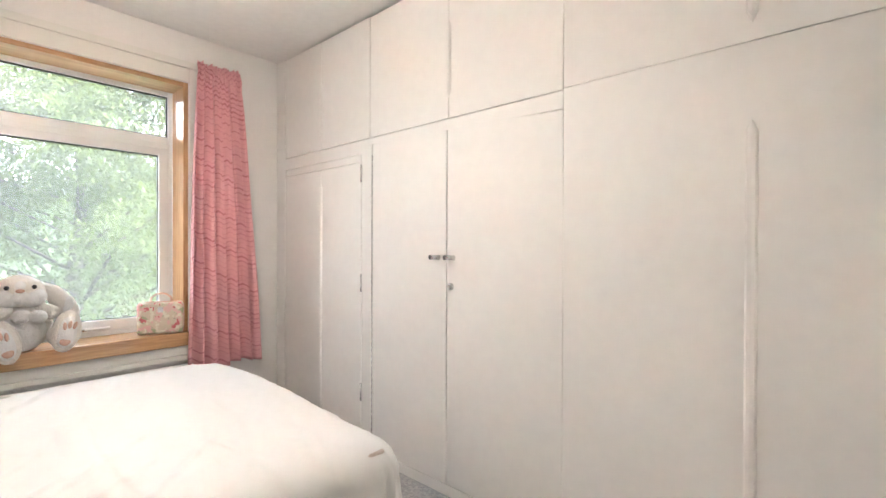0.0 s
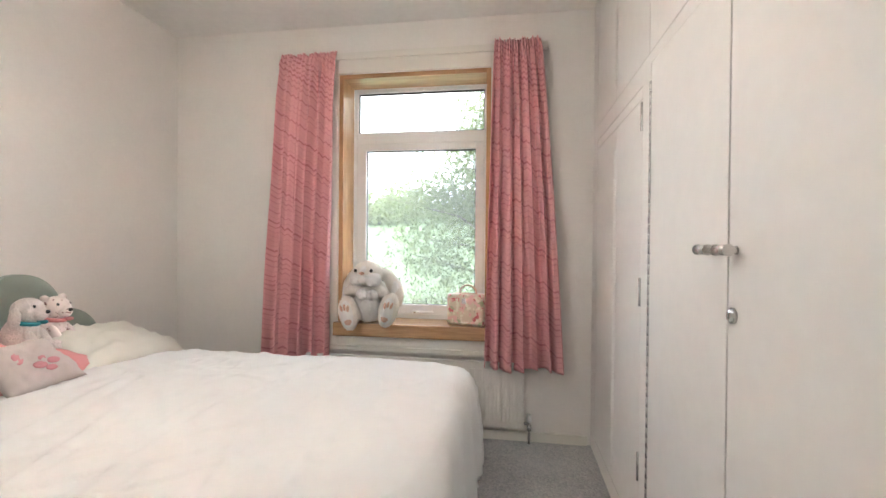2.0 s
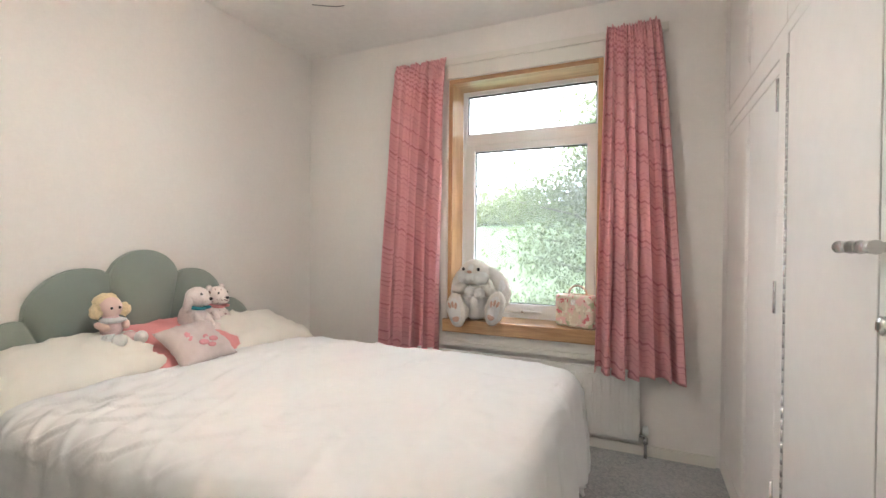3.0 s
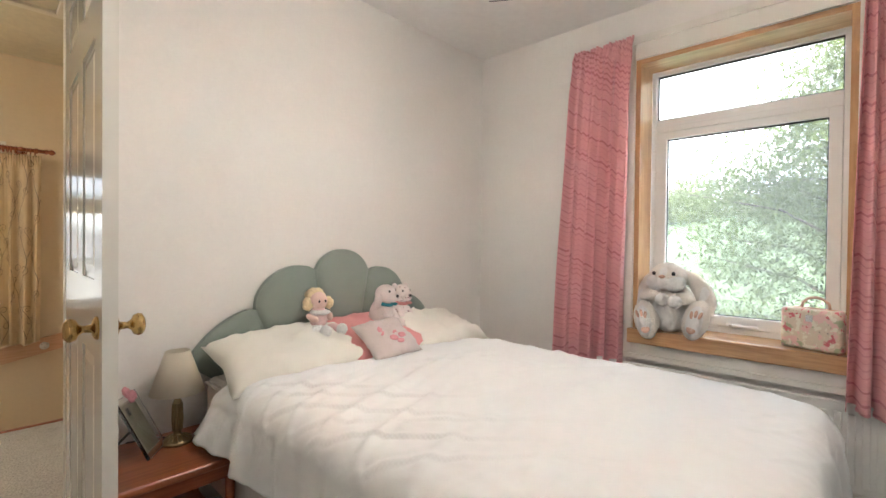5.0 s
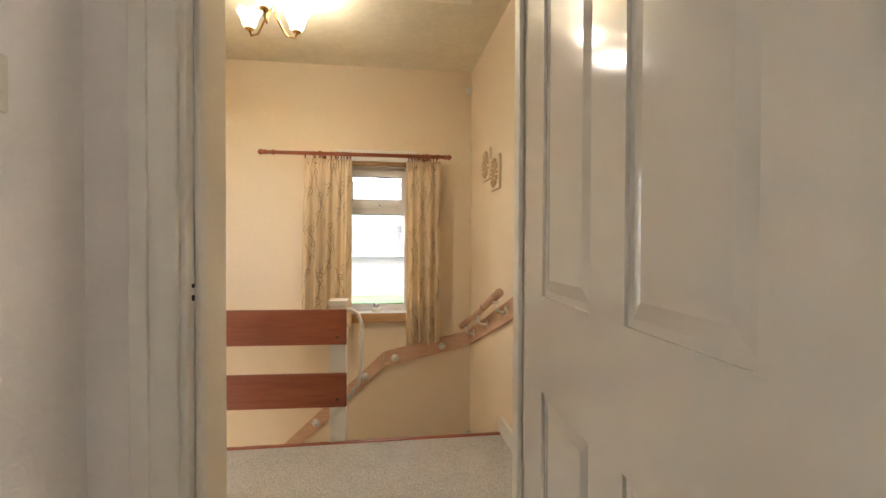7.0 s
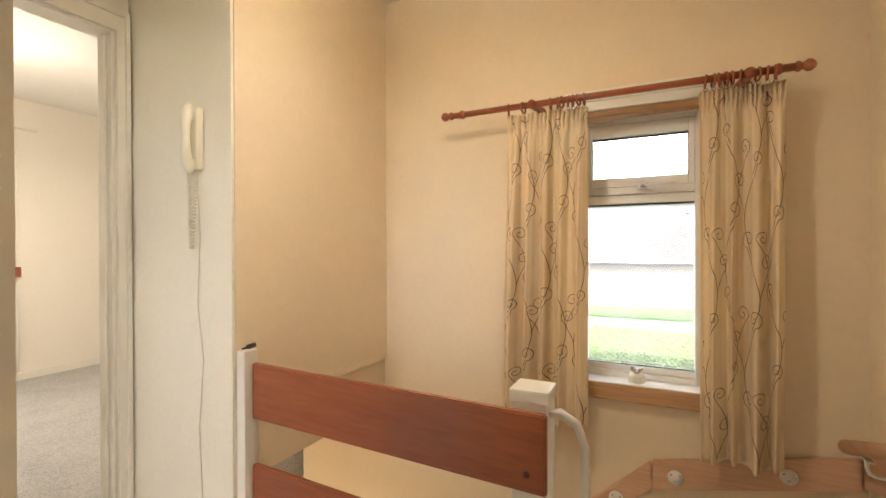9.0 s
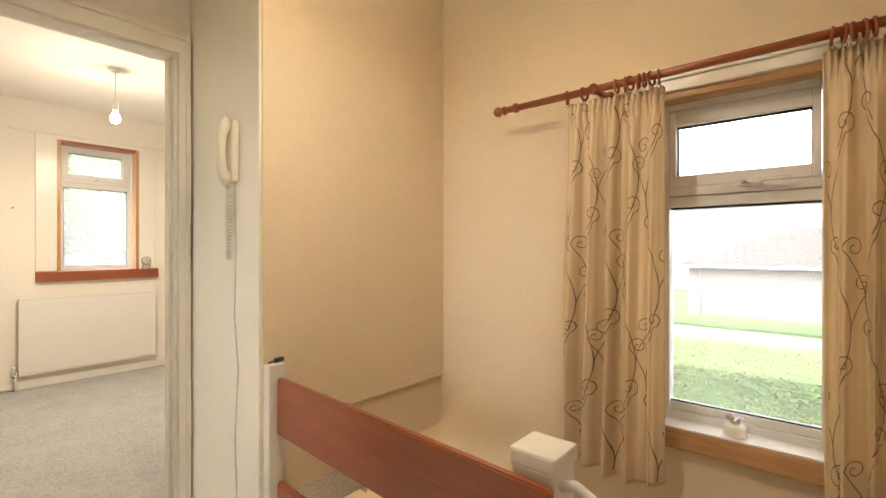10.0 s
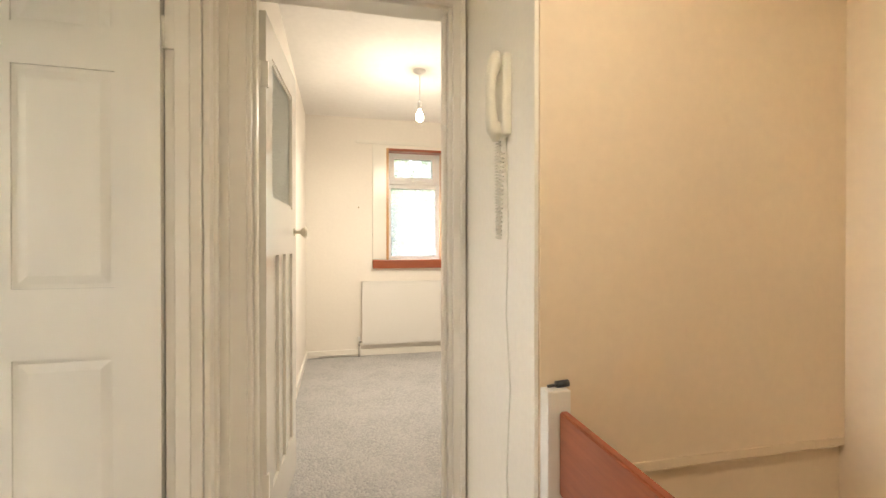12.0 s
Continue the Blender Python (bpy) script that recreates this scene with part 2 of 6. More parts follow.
M_CASE = flowered("floral_paper", (0.74, 0.63, 0.49), [((0.46, 0.50, 0.30), 1.0, 0.55), ((0.82, 0.55, 0.50), 0.8, 0.54), ((0.66, 0.17, 0.19), 1.5, 0.58), ((0.86, 0.80, 0.66), 1.3, 0.57), ((0.30, 0.24, 0.20), 2.6, 0.68)], 24)
M_SHADE = material("cream_lampshade_cloth", (0.80, 0.73, 0.60), 0.85, spread=0.03, grain=300, bump=0.15)
M_CREAMPLASTIC = material("ivory_plastic", (0.74, 0.69, 0.56), 0.35, spread=0.02, bump=0)
M_WHITEMETAL = material("white_painted_metal", (0.78, 0.76, 0.72), 0.35, spread=0.03, bump=0.05)
M_ART = material("painted_plaster_tile", (0.72, 0.60, 0.43), 0.6, spread=0.05, bump=0.2)
M_ARTRELIEF = material("carved_gilt_relief", (0.50, 0.36, 0.20), 0.5, spread=0.2, scale=30, bump=0.5)
M_BULB = glowing("lit_bulb_glass", (1.0, 0.80, 0.52), 9.0)
M_LITSHADE = glowing("lit_frosted_shade", (1.0, 0.86, 0.66), 5.0)
# Frosted shades and bulbs that are off; a faint glow is added.
M_UNLITSHADE = glowing("unlit_shade_added_glow", (1.0, 0.82, 0.56), 0.9)
M_PENDANT = glowing("lit_peach_shade", (1.0, 0.93, 0.87), 9.0, (0.8, 0.62, 0.5))
M_GLASS = glass("window_glass")
M_OBSCURE = glass("obscured_glass", 0.12, (0.93, 0.97, 0.93))
M_OBSCURE.node_tree.nodes["Principled BSDF"].inputs["Transmission Weight"].default_value = 0.35
_ob_nt = M_OBSCURE.node_tree
_ob_v, _ob_b = _ob_nt.nodes.new("ShaderNodeTexVoronoi"), _ob_nt.nodes.new("ShaderNodeBump")
_ob_v.inputs["Scale"].default_value, _ob_b.inputs["Strength"].default_value, _ob_b.inputs["Distance"].default_value = 60, 0.7, 0.01
_ob_nt.links.new(_ob_v.outputs["Distance"], _ob_b.inputs["Height"])
_ob_nt.links.new(_ob_b.outputs["Normal"], _ob_nt.nodes["Principled BSDF"].inputs["Normal"])
M_ACRYLIC = glass("clear_acrylic", 0.02, (0.97, 0.98, 0.97), 1.49)
M_GASKET = material("black_rubber", (0.03, 0.03, 0.03), 0.7)
M_PHOTO = material("faded_photo", (0.50, 0.45, 0.34), 0.4, spread=0.1, scale=20)
M_LEAF = material("light_leaf", (0.115, 0.145, 0.038), 0.5, spread=0.3, scale=0.8, grain=9, bump=0)
M_BARK = material("bark", (0.10, 0.075, 0.055), 0.9, spread=0.3, scale=6, grain=40, bump=0.8, depth=0.02)
M_GRASS = material("lawn", (0.05, 0.08, 0.025), 0.95, spread=0.25, scale=0.25, grain=14, bump=0.6, depth=0.03)
M_HEDGE = material("hedge_leaf", (0.075, 0.15, 0.04), 0.8, spread=0.35, scale=2, grain=30, bump=0.5)
M_HILL = material("far_wood", (0.10, 0.17, 0.08), 0.95, spread=0.3, scale=0.05, grain=0.5, bump=0.6, depth=1.0)
M_ROAD = material("pale_concrete_road", (0.11, 0.107, 0.10), 0.9, spread=0.1, scale=0.6, grain=20)
M_HARL = material("cream_harling", (0.14, 0.122, 0.105), 0.95, spread=0.06, scale=1, grain=30, bump=0.5)
M_RENDER = material("white_render", (0.24, 0.235, 0.225), 0.95, spread=0.05, scale=1, grain=30, bump=0.4)
M_ROOFT = material("brown_roof_tile", (0.05, 0.042, 0.038), 0.8, spread=0.25, scale=1.2, grain=15, bump=0.4)
M_SLATE = material("grey_roof", (0.10, 0.10, 0.107), 0.8, spread=0.2, scale=1.2, grain=15)
M_DARKGLASS = material("far_window_glass", (0.10, 0.12, 0.14), 0.1, bump=0)
M_GUTTER = material("grey_gutter", (0.12, 0.12, 0.13), 0.5)



def let_through(mat, share, tint):
    """Cloth or leaf through which some light passes."""
    nt = mat.node_tree
    b, out = nt.nodes["Principled BSDF"], nt.nodes["Material Output"]
    tr, mix = nt.nodes.new("ShaderNodeBsdfTranslucent"), nt.nodes.new("ShaderNodeMixShader")
    tr.inputs["Color"].default_value = (*tint, 1)
    mix.inputs[0].default_value = share
    nt.links.new(b.outputs[0], mix.inputs[1])
    nt.links.new(tr.outputs[0], mix.inputs[2])
    nt.links.new(mix.outputs[0], out.inputs["Surface"])


# Translucency in the panes stands in for glare that washes out the view.
M_VEILED_FAR = glass("far_veiled_window_glass")
let_through(M_GLASS, 0.04, (0.9, 0.92, 0.94))
M_VEILED = glass("veiled_window_glass")
let_through(M_VEILED, 0.05, (0.9, 0.92, 0.94))
let_through(M_VEILED_FAR, 0.12, (0.9, 0.92, 0.94))
let_through(M_LEAF, 0.35, (0.18, 0.22, 0.065))
let_through(M_LCURTAIN, 0.36, (0.88, 0.73, 0.48))
let_through(M_CURTAIN, 0.08, (0.75, 0.30, 0.28))
let_through(M_SHADE, 0.3, (0.85, 0.75, 0.6))
let_through(M_OBSCURE, 0.3, (0.95, 0.95, 0.92))
let_through(M_LITSHADE, 0.55, (0.96, 0.93, 0.88))
let_through(M_UNLITSHADE, 0.5, (0.96, 0.93, 0.88))
let_through(M_PENDANT, 0.6, (0.95, 0.90, 0.84))


_fine = [n for n in M_WALL.node_tree.nodes if n.type == "TEX_NOISE"][1]
_fine.inputs["Scale"].default_value, _fine.inputs["Distortion"].default_value = 24, 2.2


# ---- mesh helpers ----
def part(name, bm, mats, parent=None, label="", smooth=False):
    """Links a bmesh as one mesh object, under a thing or on its own."""
    me = bpy.data.meshes.new(name)
    bmesh.ops.recalc_face_normals(bm, faces=bm.faces)
    bm.to_mesh(me)
    bm.free()
    for m in mats if isinstance(mats, (list, tuple)) else [mats]:
        me.materials.append(m)
    if smooth:
        me.polygons.foreach_set("use_smooth", [True] * len(me.polygons))
    ob = new(name, me)
    if parent:
        ob.parent = parent
        ob.matrix_parent_inverse = parent.matrix_world.inverted()
    if label:
        ob["label"] = label
    return ob


def thing(name, place, label, category, group="", kind=""):
    ob = new(name)
    ob.empty_display_size = 0.05
    ob.location = place
    bpy.context.view_layer.update()
    return tagged(ob, label, category, group, kind)


def box(bm, x0, x1, y0, y1, z0, z1, mi=0):
    v = [bm.verts.new((x, y, z)) for x in (x0, x1) for y in (y0, y1) for z in (z0, z1)]
    fs = [bm.faces.new([v[k] for k in f]) for f in ((0, 1, 3, 2), (4, 6, 7, 5), (0, 4, 5, 1), (2, 3, 7, 6), (0, 2, 6, 4), (1, 5, 7, 3))]
    for f in fs:
        f.material_index = mi
    return fs


def boxes(*rows):
    bm = bmesh.new()
    for r in rows:
        box(bm, *r)
    return bm


def soft_box(x0, x1, y0, y1, z0, z1, w=0.004, seg=2):
    bm = boxes((x0, x1, y0, y1, z0, z1))
    bmesh.ops.bevel(bm, geom=list(bm.edges), offset=w, segments=seg, affect="EDGES", profile=0.6)
    return bm


def tube(bm, pts, r, n=8, mi=0, caps=True):
    """A round bar through the points; r one radius or one for each point."""
    pts = [Vector(p) for p in pts]
    rs = r if isinstance(r, (list, tuple)) else [r] * len(pts)
    rings, side = [], None
    for k, p in enumerate(pts):
        d = (pts[min(k + 1, len(pts) - 1)] - pts[max(k - 1, 0)]).normalized()
        if side is None:
            side = d.cross(Vector((0, 0, 1)) if abs(d.z) < 0.9 else Vector((1, 0, 0))).normalized()
        side = (side - d * side.dot(d)).normalized()
        up = d.cross(side)
        rings.append([bm.verts.new(p + rs[k] * (math.cos(a) * side + math.sin(a) * up)) for a in (2 * math.pi * i / n for i in range(n))])
    for a, b in zip(rings, rings[1:]):
        for i in range(n):
            f = bm.faces.new((a[i], a[(i + 1) % n], b[(i + 1) % n], b[i]))
            f.material_index, f.smooth = mi, True
    if caps:
        for ring in (rings[0][::-1], rings[-1]):
            bm.faces.new(ring).material_index = mi


def lathe(bm, rows, place=(0, 0, 0), n=20, axis=(0, 0, 1), mi=0):
    """A turned shape: rows of (radius, height) round an axis."""
    turn = Vector((0, 0, 1)).rotation_difference(Vector(axis)).to_matrix()
    rings = []
    for r, h in rows:
        rings.append([bm.verts.new(Vector(place) + turn @ Vector((r * math.cos(2 * math.pi * i / n), r * math.sin(2 * math.pi * i / n), h))) for i in range(n)])
    for a, b in zip(rings, rings[1:]):
        for i in range(n):
            f = bm.faces.new((a[i], a[(i + 1) % n], b[(i + 1) % n], b[i]))
            f.smooth, f.material_index = True, mi
    for ring in (rings[0], rings[-1]):
        if (ring[0].co - ring[n // 2].co).length > 1e-4:
            bm.faces.new(ring).material_index = mi


def blob(bm, c, r, turn=(0, 0, 0), mi=0, n=14, rough=0.0):
    """An ellipsoid, turned by degrees, with an uneven skin."""
    m = Matrix.LocRotScale(Vector(c), Euler([radians(a) for a in turn]), Vector(r))
    made = bmesh.ops.create_uvsphere(bm, u_segments=n, v_segments=max(8, n * 2 // 3), radius=1.0)
    for v in made["verts"]:
        v.co = m @ (v.co * (1 + rough * noise.noise(v.co * 2.3 + Vector(c) * 7)))
    for v in made["verts"]:
        for f in v.link_faces:
            f.material_index, f.smooth = mi, True


def ring(bm, c, radius, r, axis=(1, 0, 0), n=16, m=6, mi=0):
    turn = Vector((0, 0, 1)).rotation_difference(Vector(axis)).to_matrix()
    rows = []
    for i in range(n):
        a = 2 * math.pi * i / n
        rows.append([bm.verts.new(Vector(c) + turn @ Vector(((radius + r * math.cos(b)) * math.cos(a), (radius + r * math.cos(b)) * math.sin(a), r * math.sin(b)))) for b in (2 * math.pi * j / m for j in range(m))])
    for i in range(n):
        for j in range(m):
            f = bm.faces.new((rows[i][j], rows[(i + 1) % n][j], rows[(i + 1) % n][(j + 1) % m], rows[i][(j + 1) % m]))
            f.smooth, f.material_index = True, mi


def sheet(bm, f, nu, nv, uv=None, mi=0):
    """A grid over u, v in 0..1; f gives the place, uv the cloth's own metres."""
    g = [[bm.verts.new(f(i / nu, j / nv)) for j in range(nv + 1)] for i in range(nu + 1)]
    layer = bm.loops.layers.uv.verify() if uv else None
    for i in range(nu):
        for j in range(nv):
            fc = bm.faces.new((g[i][j], g[i + 1][j], g[i + 1][j + 1], g[i][j + 1]))
            fc.smooth, fc.material_index = True, mi
            if uv:
                for lp, (a, b) in zip(fc.loops, ((i, j), (i + 1, j), (i + 1, j + 1), (i, j + 1))):
                    lp[layer].uv = uv(a / nu, b / nv)


def structure(name, bm, mat, label, category):
    return tagged(part(name, bm, mat), label, category, kind="structure")


# ---- the shell: floors, ceilings, walls ----
CEIL, WX, HY, EX = 2.47, -2.55, -0.86, 0.725
structure("floor_bedroom", boxes((-2.85, 0.84, -0.92, 2.46, -0.25, 0.0)), M_CARPET_B, "grey blue speckled loop pile bedroom carpet", "floor")
structure("floor_landing", boxes((-0.68, 2.06, -2.395, -0.92, -0.25, 0.0), (0.84, 2.06, -0.92, 0.6, -0.25, 0.0)), M_CARPET_L, "beige grey textured carpet on the upstairs landing", "floor")
structure("floor_far_room", boxes((2.06, 5.4, -4.3, -1.5, -0.25, 0.0)), M_CARPET_B, "grey blue carpet in the empty far bedroom", "floor")
structure("ceiling_bedroom", boxes((-2.85, 0.785, -0.92, 2.46, CEIL, CEIL + 0.2)), M_CEIL, "smooth white painted bedroom ceiling", "ceiling")
structure("ceiling_landing", boxes((-0.68, 2.06, -3.6, -0.92, CEIL, CEIL + 0.2), (0.785, 2.06, -0.92, 0.6, CEIL, CEIL + 0.2)), M_LCEIL, "cream textured paper ceiling over the landing", "ceiling")
structure("ceiling_far_room", boxes((2.06, 5.4, -4.3, -1.5, CEIL, CEIL + 0.2)), M_CEIL, "white painted ceiling of the far room", "ceiling")

W1 = (0.25, 1.18, 0.626, 2.17)
structure("wall_window", boxes((-2.85, WX, -0.92, W1[0], 0, CEIL), (-2.85, WX, W1[1], 2.46, 0, CEIL), (-2.85, WX, W1[0], W1[1], 0, W1[2]), (-2.85, WX, W1[0], W1[1], W1[3], CEIL)), M_WALL, "warm white papered bedroom wall with a window", "wall")
DO = (-0.20, 0.535, 2.0)
structure("wall_headboard", boxes((WX, DO[0] - 0.03, -0.98, HY, 0, CEIL), (DO[1] + 0.03, 0.785, -0.98, HY, 0, CEIL), (DO[0] - 0.03, DO[1] + 0.03, -0.98, HY, DO[2] + 0.03, CEIL)), M_WALL, "warm white papered wall behind the bed", "wall")
structure("wall_bedroom_east", boxes((EX, 0.785, HY, 2.46, 0, CEIL)), M_WALL, "warm white wall with the light switch", "wall")
structure("wall_bedroom_north", boxes((WX, 0.785, 2.36, 2.46, 0, CEIL)), M_WALL, "plain wall behind the fitted wardrobes", "wall")
W2 = (-0.105, 0.425, 0.546, 1.745)
structure("wall_landing_window", boxes((-0.68, W2[0], -3.62, -3.37, -2.8, CEIL), (W2[1], 2.01, -3.62, -3.37, -2.8, CEIL), (2.01, 2.7, -3.62, -3.37, -2.8, -0.26), (W2[0], W2[1], -3.62, -3.37, -2.8, W2[2]), (W2[0], W2[1], -3.62, -3.37, W2[3], CEIL)), M_CREAM, "cream painted stairwell wall with a window", "wall")
structure("wall_landing_west", boxes((-0.68, -0.58, -3.37, -0.98, -2.8, CEIL)), M_CREAM, "cream painted landing wall with relief tiles", "wall")
structure("wall_stair_east", boxes((1.41, 1.50, -3.37, -2.412, 0.58, CEIL), (1.424, 1.50, -3.37, -2.50, 0.31, 0.58), (1.41, 1.50, -2.50, -2.412, -0.2, 0.58)), M_CREAM, "cream painted wall over the stairs", "wall")
structure("wall_phone", boxes((1.414, 2.01, -2.41, -2.40, -0.2, CEIL), (1.50, 2.01, -2.50, -2.412, -0.2, CEIL)), M_PALE, "pale woodchip wall with the entry phone", "wall")
structure("wall_landing_return", boxes((0.68, 0.785, -1.55, -0.98, 0, CEIL)), M_PALE, "pale woodchip wall beside the bedroom door", "wall")
structure("wall_passage", boxes((0.785, 0.99, -1.55, -1.45, 0, CEIL), (0.99, 1.89, -1.55, -1.45, 2.03, CEIL), (1.89, 2.01, -1.55, -1.45, 0, CEIL)), M_PALE, "pale woodchip wall of the landing passage", "wall")
structure("wall_far_room_door", boxes((2.01, 2.11, -4.3, -2.366, 0, CEIL), (2.01, 2.11, -2.366, -1.63, 2.03, CEIL), (2.01, 2.11, -1.63, 0.6, 0, CEIL)), M_FAR, "cream wall with the far room doorway", "wall")
W3 = (-3.06, -2.435, 0.966, 2.17)
structure("wall_far_window", boxes((5.13, 5.4, -4.3, W3[0], 0, CEIL), (5.13, 5.4, W3[1], -1.5, 0, CEIL), (5.13, 5.4, W3[0], W3[1], 0, W3[2]), (5.13, 5.4, W3[0], W3[1], W3[3], CEIL)), M_FAR, "cream far room wall with a window", "wall")
structure("wall_far_north", boxes((2.11, 5.13, -1.62, -1.5, 0, CEIL)), M_FAR, "cream far room side wall", "wall")
structure("wall_far_south", boxes((2.11, 5.13, -4.3, -4.2, 0, CEIL)), M_FAR, "cream far room end wall", "wall")
# Out of view; the opening is added to let daylight onto the open door.
structure("wall_bathroom", boxes((0.785, 1.10, 0.5, 0.6, 0, CEIL), (1.70, 2.01, 0.5, 0.6, 0, CEIL), (1.10, 1.70, 0.5, 0.6, 0, 1.1), (1.10, 1.70, 0.5, 0.6, 2.05, CEIL), (0.786, 0.84, -1.45, 0.5, 0, CEIL)), M_PALE, "pale unseen wall of the side room, opening added for daylight", "wall")
structure("wall_stair_under", boxes((-0.58, 1.43, -2.455, -2.395, -2.8, -0.25), (1.43, 2.7, -2.50, -2.40, -2.8, -0.2), (2.6, 2.7, -3.37, -2.50, -2.8, -0.26), (1.50, 2.01, -3.37, -2.50, 0.312, 0.35)), M_CREAM, "cream wall beneath the landing edge", "wall")


def moulding(bm, x0, x1, y0, y1, z0, z1, mi=0):
    """A plain trim piece with eased edges."""
    part_bm = soft_box(x0, x1, y0, y1, z0, z1, 0.0035, 3)
    me = bpy.data.meshes.new("tmp")
    part_bm.to_mesh(me)
    part_bm.free()
    bm.from_mesh(me)
    bpy.data.meshes.remove(me)


def trim(name, rows, mat, label, category="trim"):
    bm = bmesh.new()
    for r in rows:
        moulding(bm, *r)
    return structure(name, bm, mat, label, category)


trim("baseboard_bedroom", [(WX, WX + 0.016, 1.2, 1.74, 0, 0.055), (WX, WX + 0.016, HY + 0.016, 1.2, 0, 0.055), (WX + 0.016, -0.25, HY, HY + 0.016, 0, 0.075), (EX - 0.016, EX, HY + 0.016, 1.74, 0, 0.075)], M_GLOSS, "low cream gloss painted skirting board", "baseboard")
trim("baseboard_landing", [(-0.58, -0.562, -2.44, -1.0, 0, 0.10), (0.662, 0.68, -1.55, -1.0, 0, 0.09), (1.42, 1.93, -2.40, -2.385, 0, 0.08)], M_GLOSS, "cream gloss painted landing skirting board", "baseboard")
trim("baseboard_far_room", [(5.112, 5.13, -4.2, -1.62, 0, 0.07), (2.2, 5.112, -1.638, -1.62, 0, 0.07)], M_GLOSS, "white gloss painted far room skirting board", "baseboard")
trim("landing_nosing", [(-0.58, 1.40, -2.425, -2.396, -0.06, 0.006)], M_REDWOOD, "red brown wooden edge strip at the stair head", "trim")
trim("stair_ledge", [(1.4065, 1.4098, -3.366, -2.50, 0.560, 0.5845)], M_CREAM, "painted ledge on the stairwell wall", "trim")


# ---- door frames ----
def door_frame(name, axis, a0, a1, top, w0, w1, faces, label):
    """Lining, stops and two-step architraves round an opening a0..a1 through a wall w0..w1."""
    th = thing(name, (0, 0, 0), label, "door frame", kind="structure")

    def put(nm, r0, r1, s0, s1, z0, z1):
        bm = bmesh.new()
        (moulding(bm, r0, r1, s0, s1, z0, z1) if axis == "x" else moulding(bm, s0, s1, r0, r1, z0, z1))
        part(nm, bm, M_GLOSS, th)

    t = 0.028
    put("jamb", a0 - t, a0, w0, w1, 0, top + t)
    put("jamb", a1, a1 + t, w0, w1, 0, top + t)
    put("head", a0 + 0.0005, a1 - 0.0005, w0, w1, top, top + t)
    mid = (w0 + w1) / 2
    put("stop", a0 + 0.0005, a0 + 0.013, mid - 0.02, mid + 0.02, 0, top - 0.001)
    put("stop", a1 - 0.013, a1 - 0.0005, mid - 0.02, mid + 0.02, 0, top - 0.001)
    for s, side, left, right in faces:
        lo, hi = (s, s + side * 0.018) if side > 0 else (s + side * 0.018, s)
        lo2, hi2 = (s, s + side * 0.028) if side > 0 else (s + side * 0.028, s)
        if left:
            put("architrave", a0 - 0.018 - left * 0.6, a0 - 0.012, lo, hi, 0, top + 0.07)
            put("architrave", a0 - 0.012 - left, a0 - 0.0125 - left * 0.6, lo2, hi2, 0, top + 0.095)
        if right:
            put("architrave", a1 + 0.012, a1 + 0.018 + right * 0.6, lo, hi, 0, top + 0.07)
            put("architrave", a1 + 0.0125 + right * 0.6, a1 + 0.012 + right, lo2, hi2, 0, top + 0.095)
        put("architrave", a0 - 0.015, a1 + 0.015, lo + 0.0004, hi - 0.0004, top + 0.012, top + 0.076)
        put("architrave", a0 - 0.0115 - left * 0.6, a1 + 0.0115 + right * 0.6, lo2, hi2, top + 0.071, top + 0.094)
    return th


f1 = door_frame("door_frame_1", "x", DO[0], DO[1], DO[2], -0.975, HY - 0.002, [(HY, 1, 0.085, 0.085), (-0.98, -1, 0.085, 0.085)], "cream gloss painted bedroom door frame")
f2 = door_frame("door_frame_2", "y", -2.336, -1.66, 2.0, 2.012, 2.108, [(2.01, -1, 0.045, 0.085), (2.11, 1, 0.08, 0.02)], "cream gloss painted far room door frame")
f3 = door_frame("door_frame_3", "x", 1.02, 1.862, 2.0, -1.548, -1.452, [(-1.55, -1, 0.08, 0.07)], "cream gloss painted side room door frame")

# strike plate on the bedroom frame, hinges on the others
part("strike_plate", boxes((0.5335, 0.5345, -0.90, -0.872, 0.98, 1.05), (0.530, 0.5338, -0.89, -0.882, 1.0, 1.012, 1), (0.530, 0.5338, -0.89, -0.882, 1.028, 1.036, 1)), [M_GLOSS, M_BLACK], f1, "painted strike plate with dark slots")
for hz in (0.27, 1.75):
    for frame_ob, hx, hy in ((f3, 1.853, -1.452), (f2, 2.115, -1.668)):
        bm = bmesh.new()
        tube(bm, [(hx, hy, hz - 0.045), (hx, hy, hz + 0.045)], 0.006, 8)
        box(bm, hx - 0.002, hx + 0.02, hy - 0.03, hy + 0.001, hz - 0.045, hz + 0.045)
        part("hinge", bm, M_GLOSS, frame_ob, "painted butt hinge")


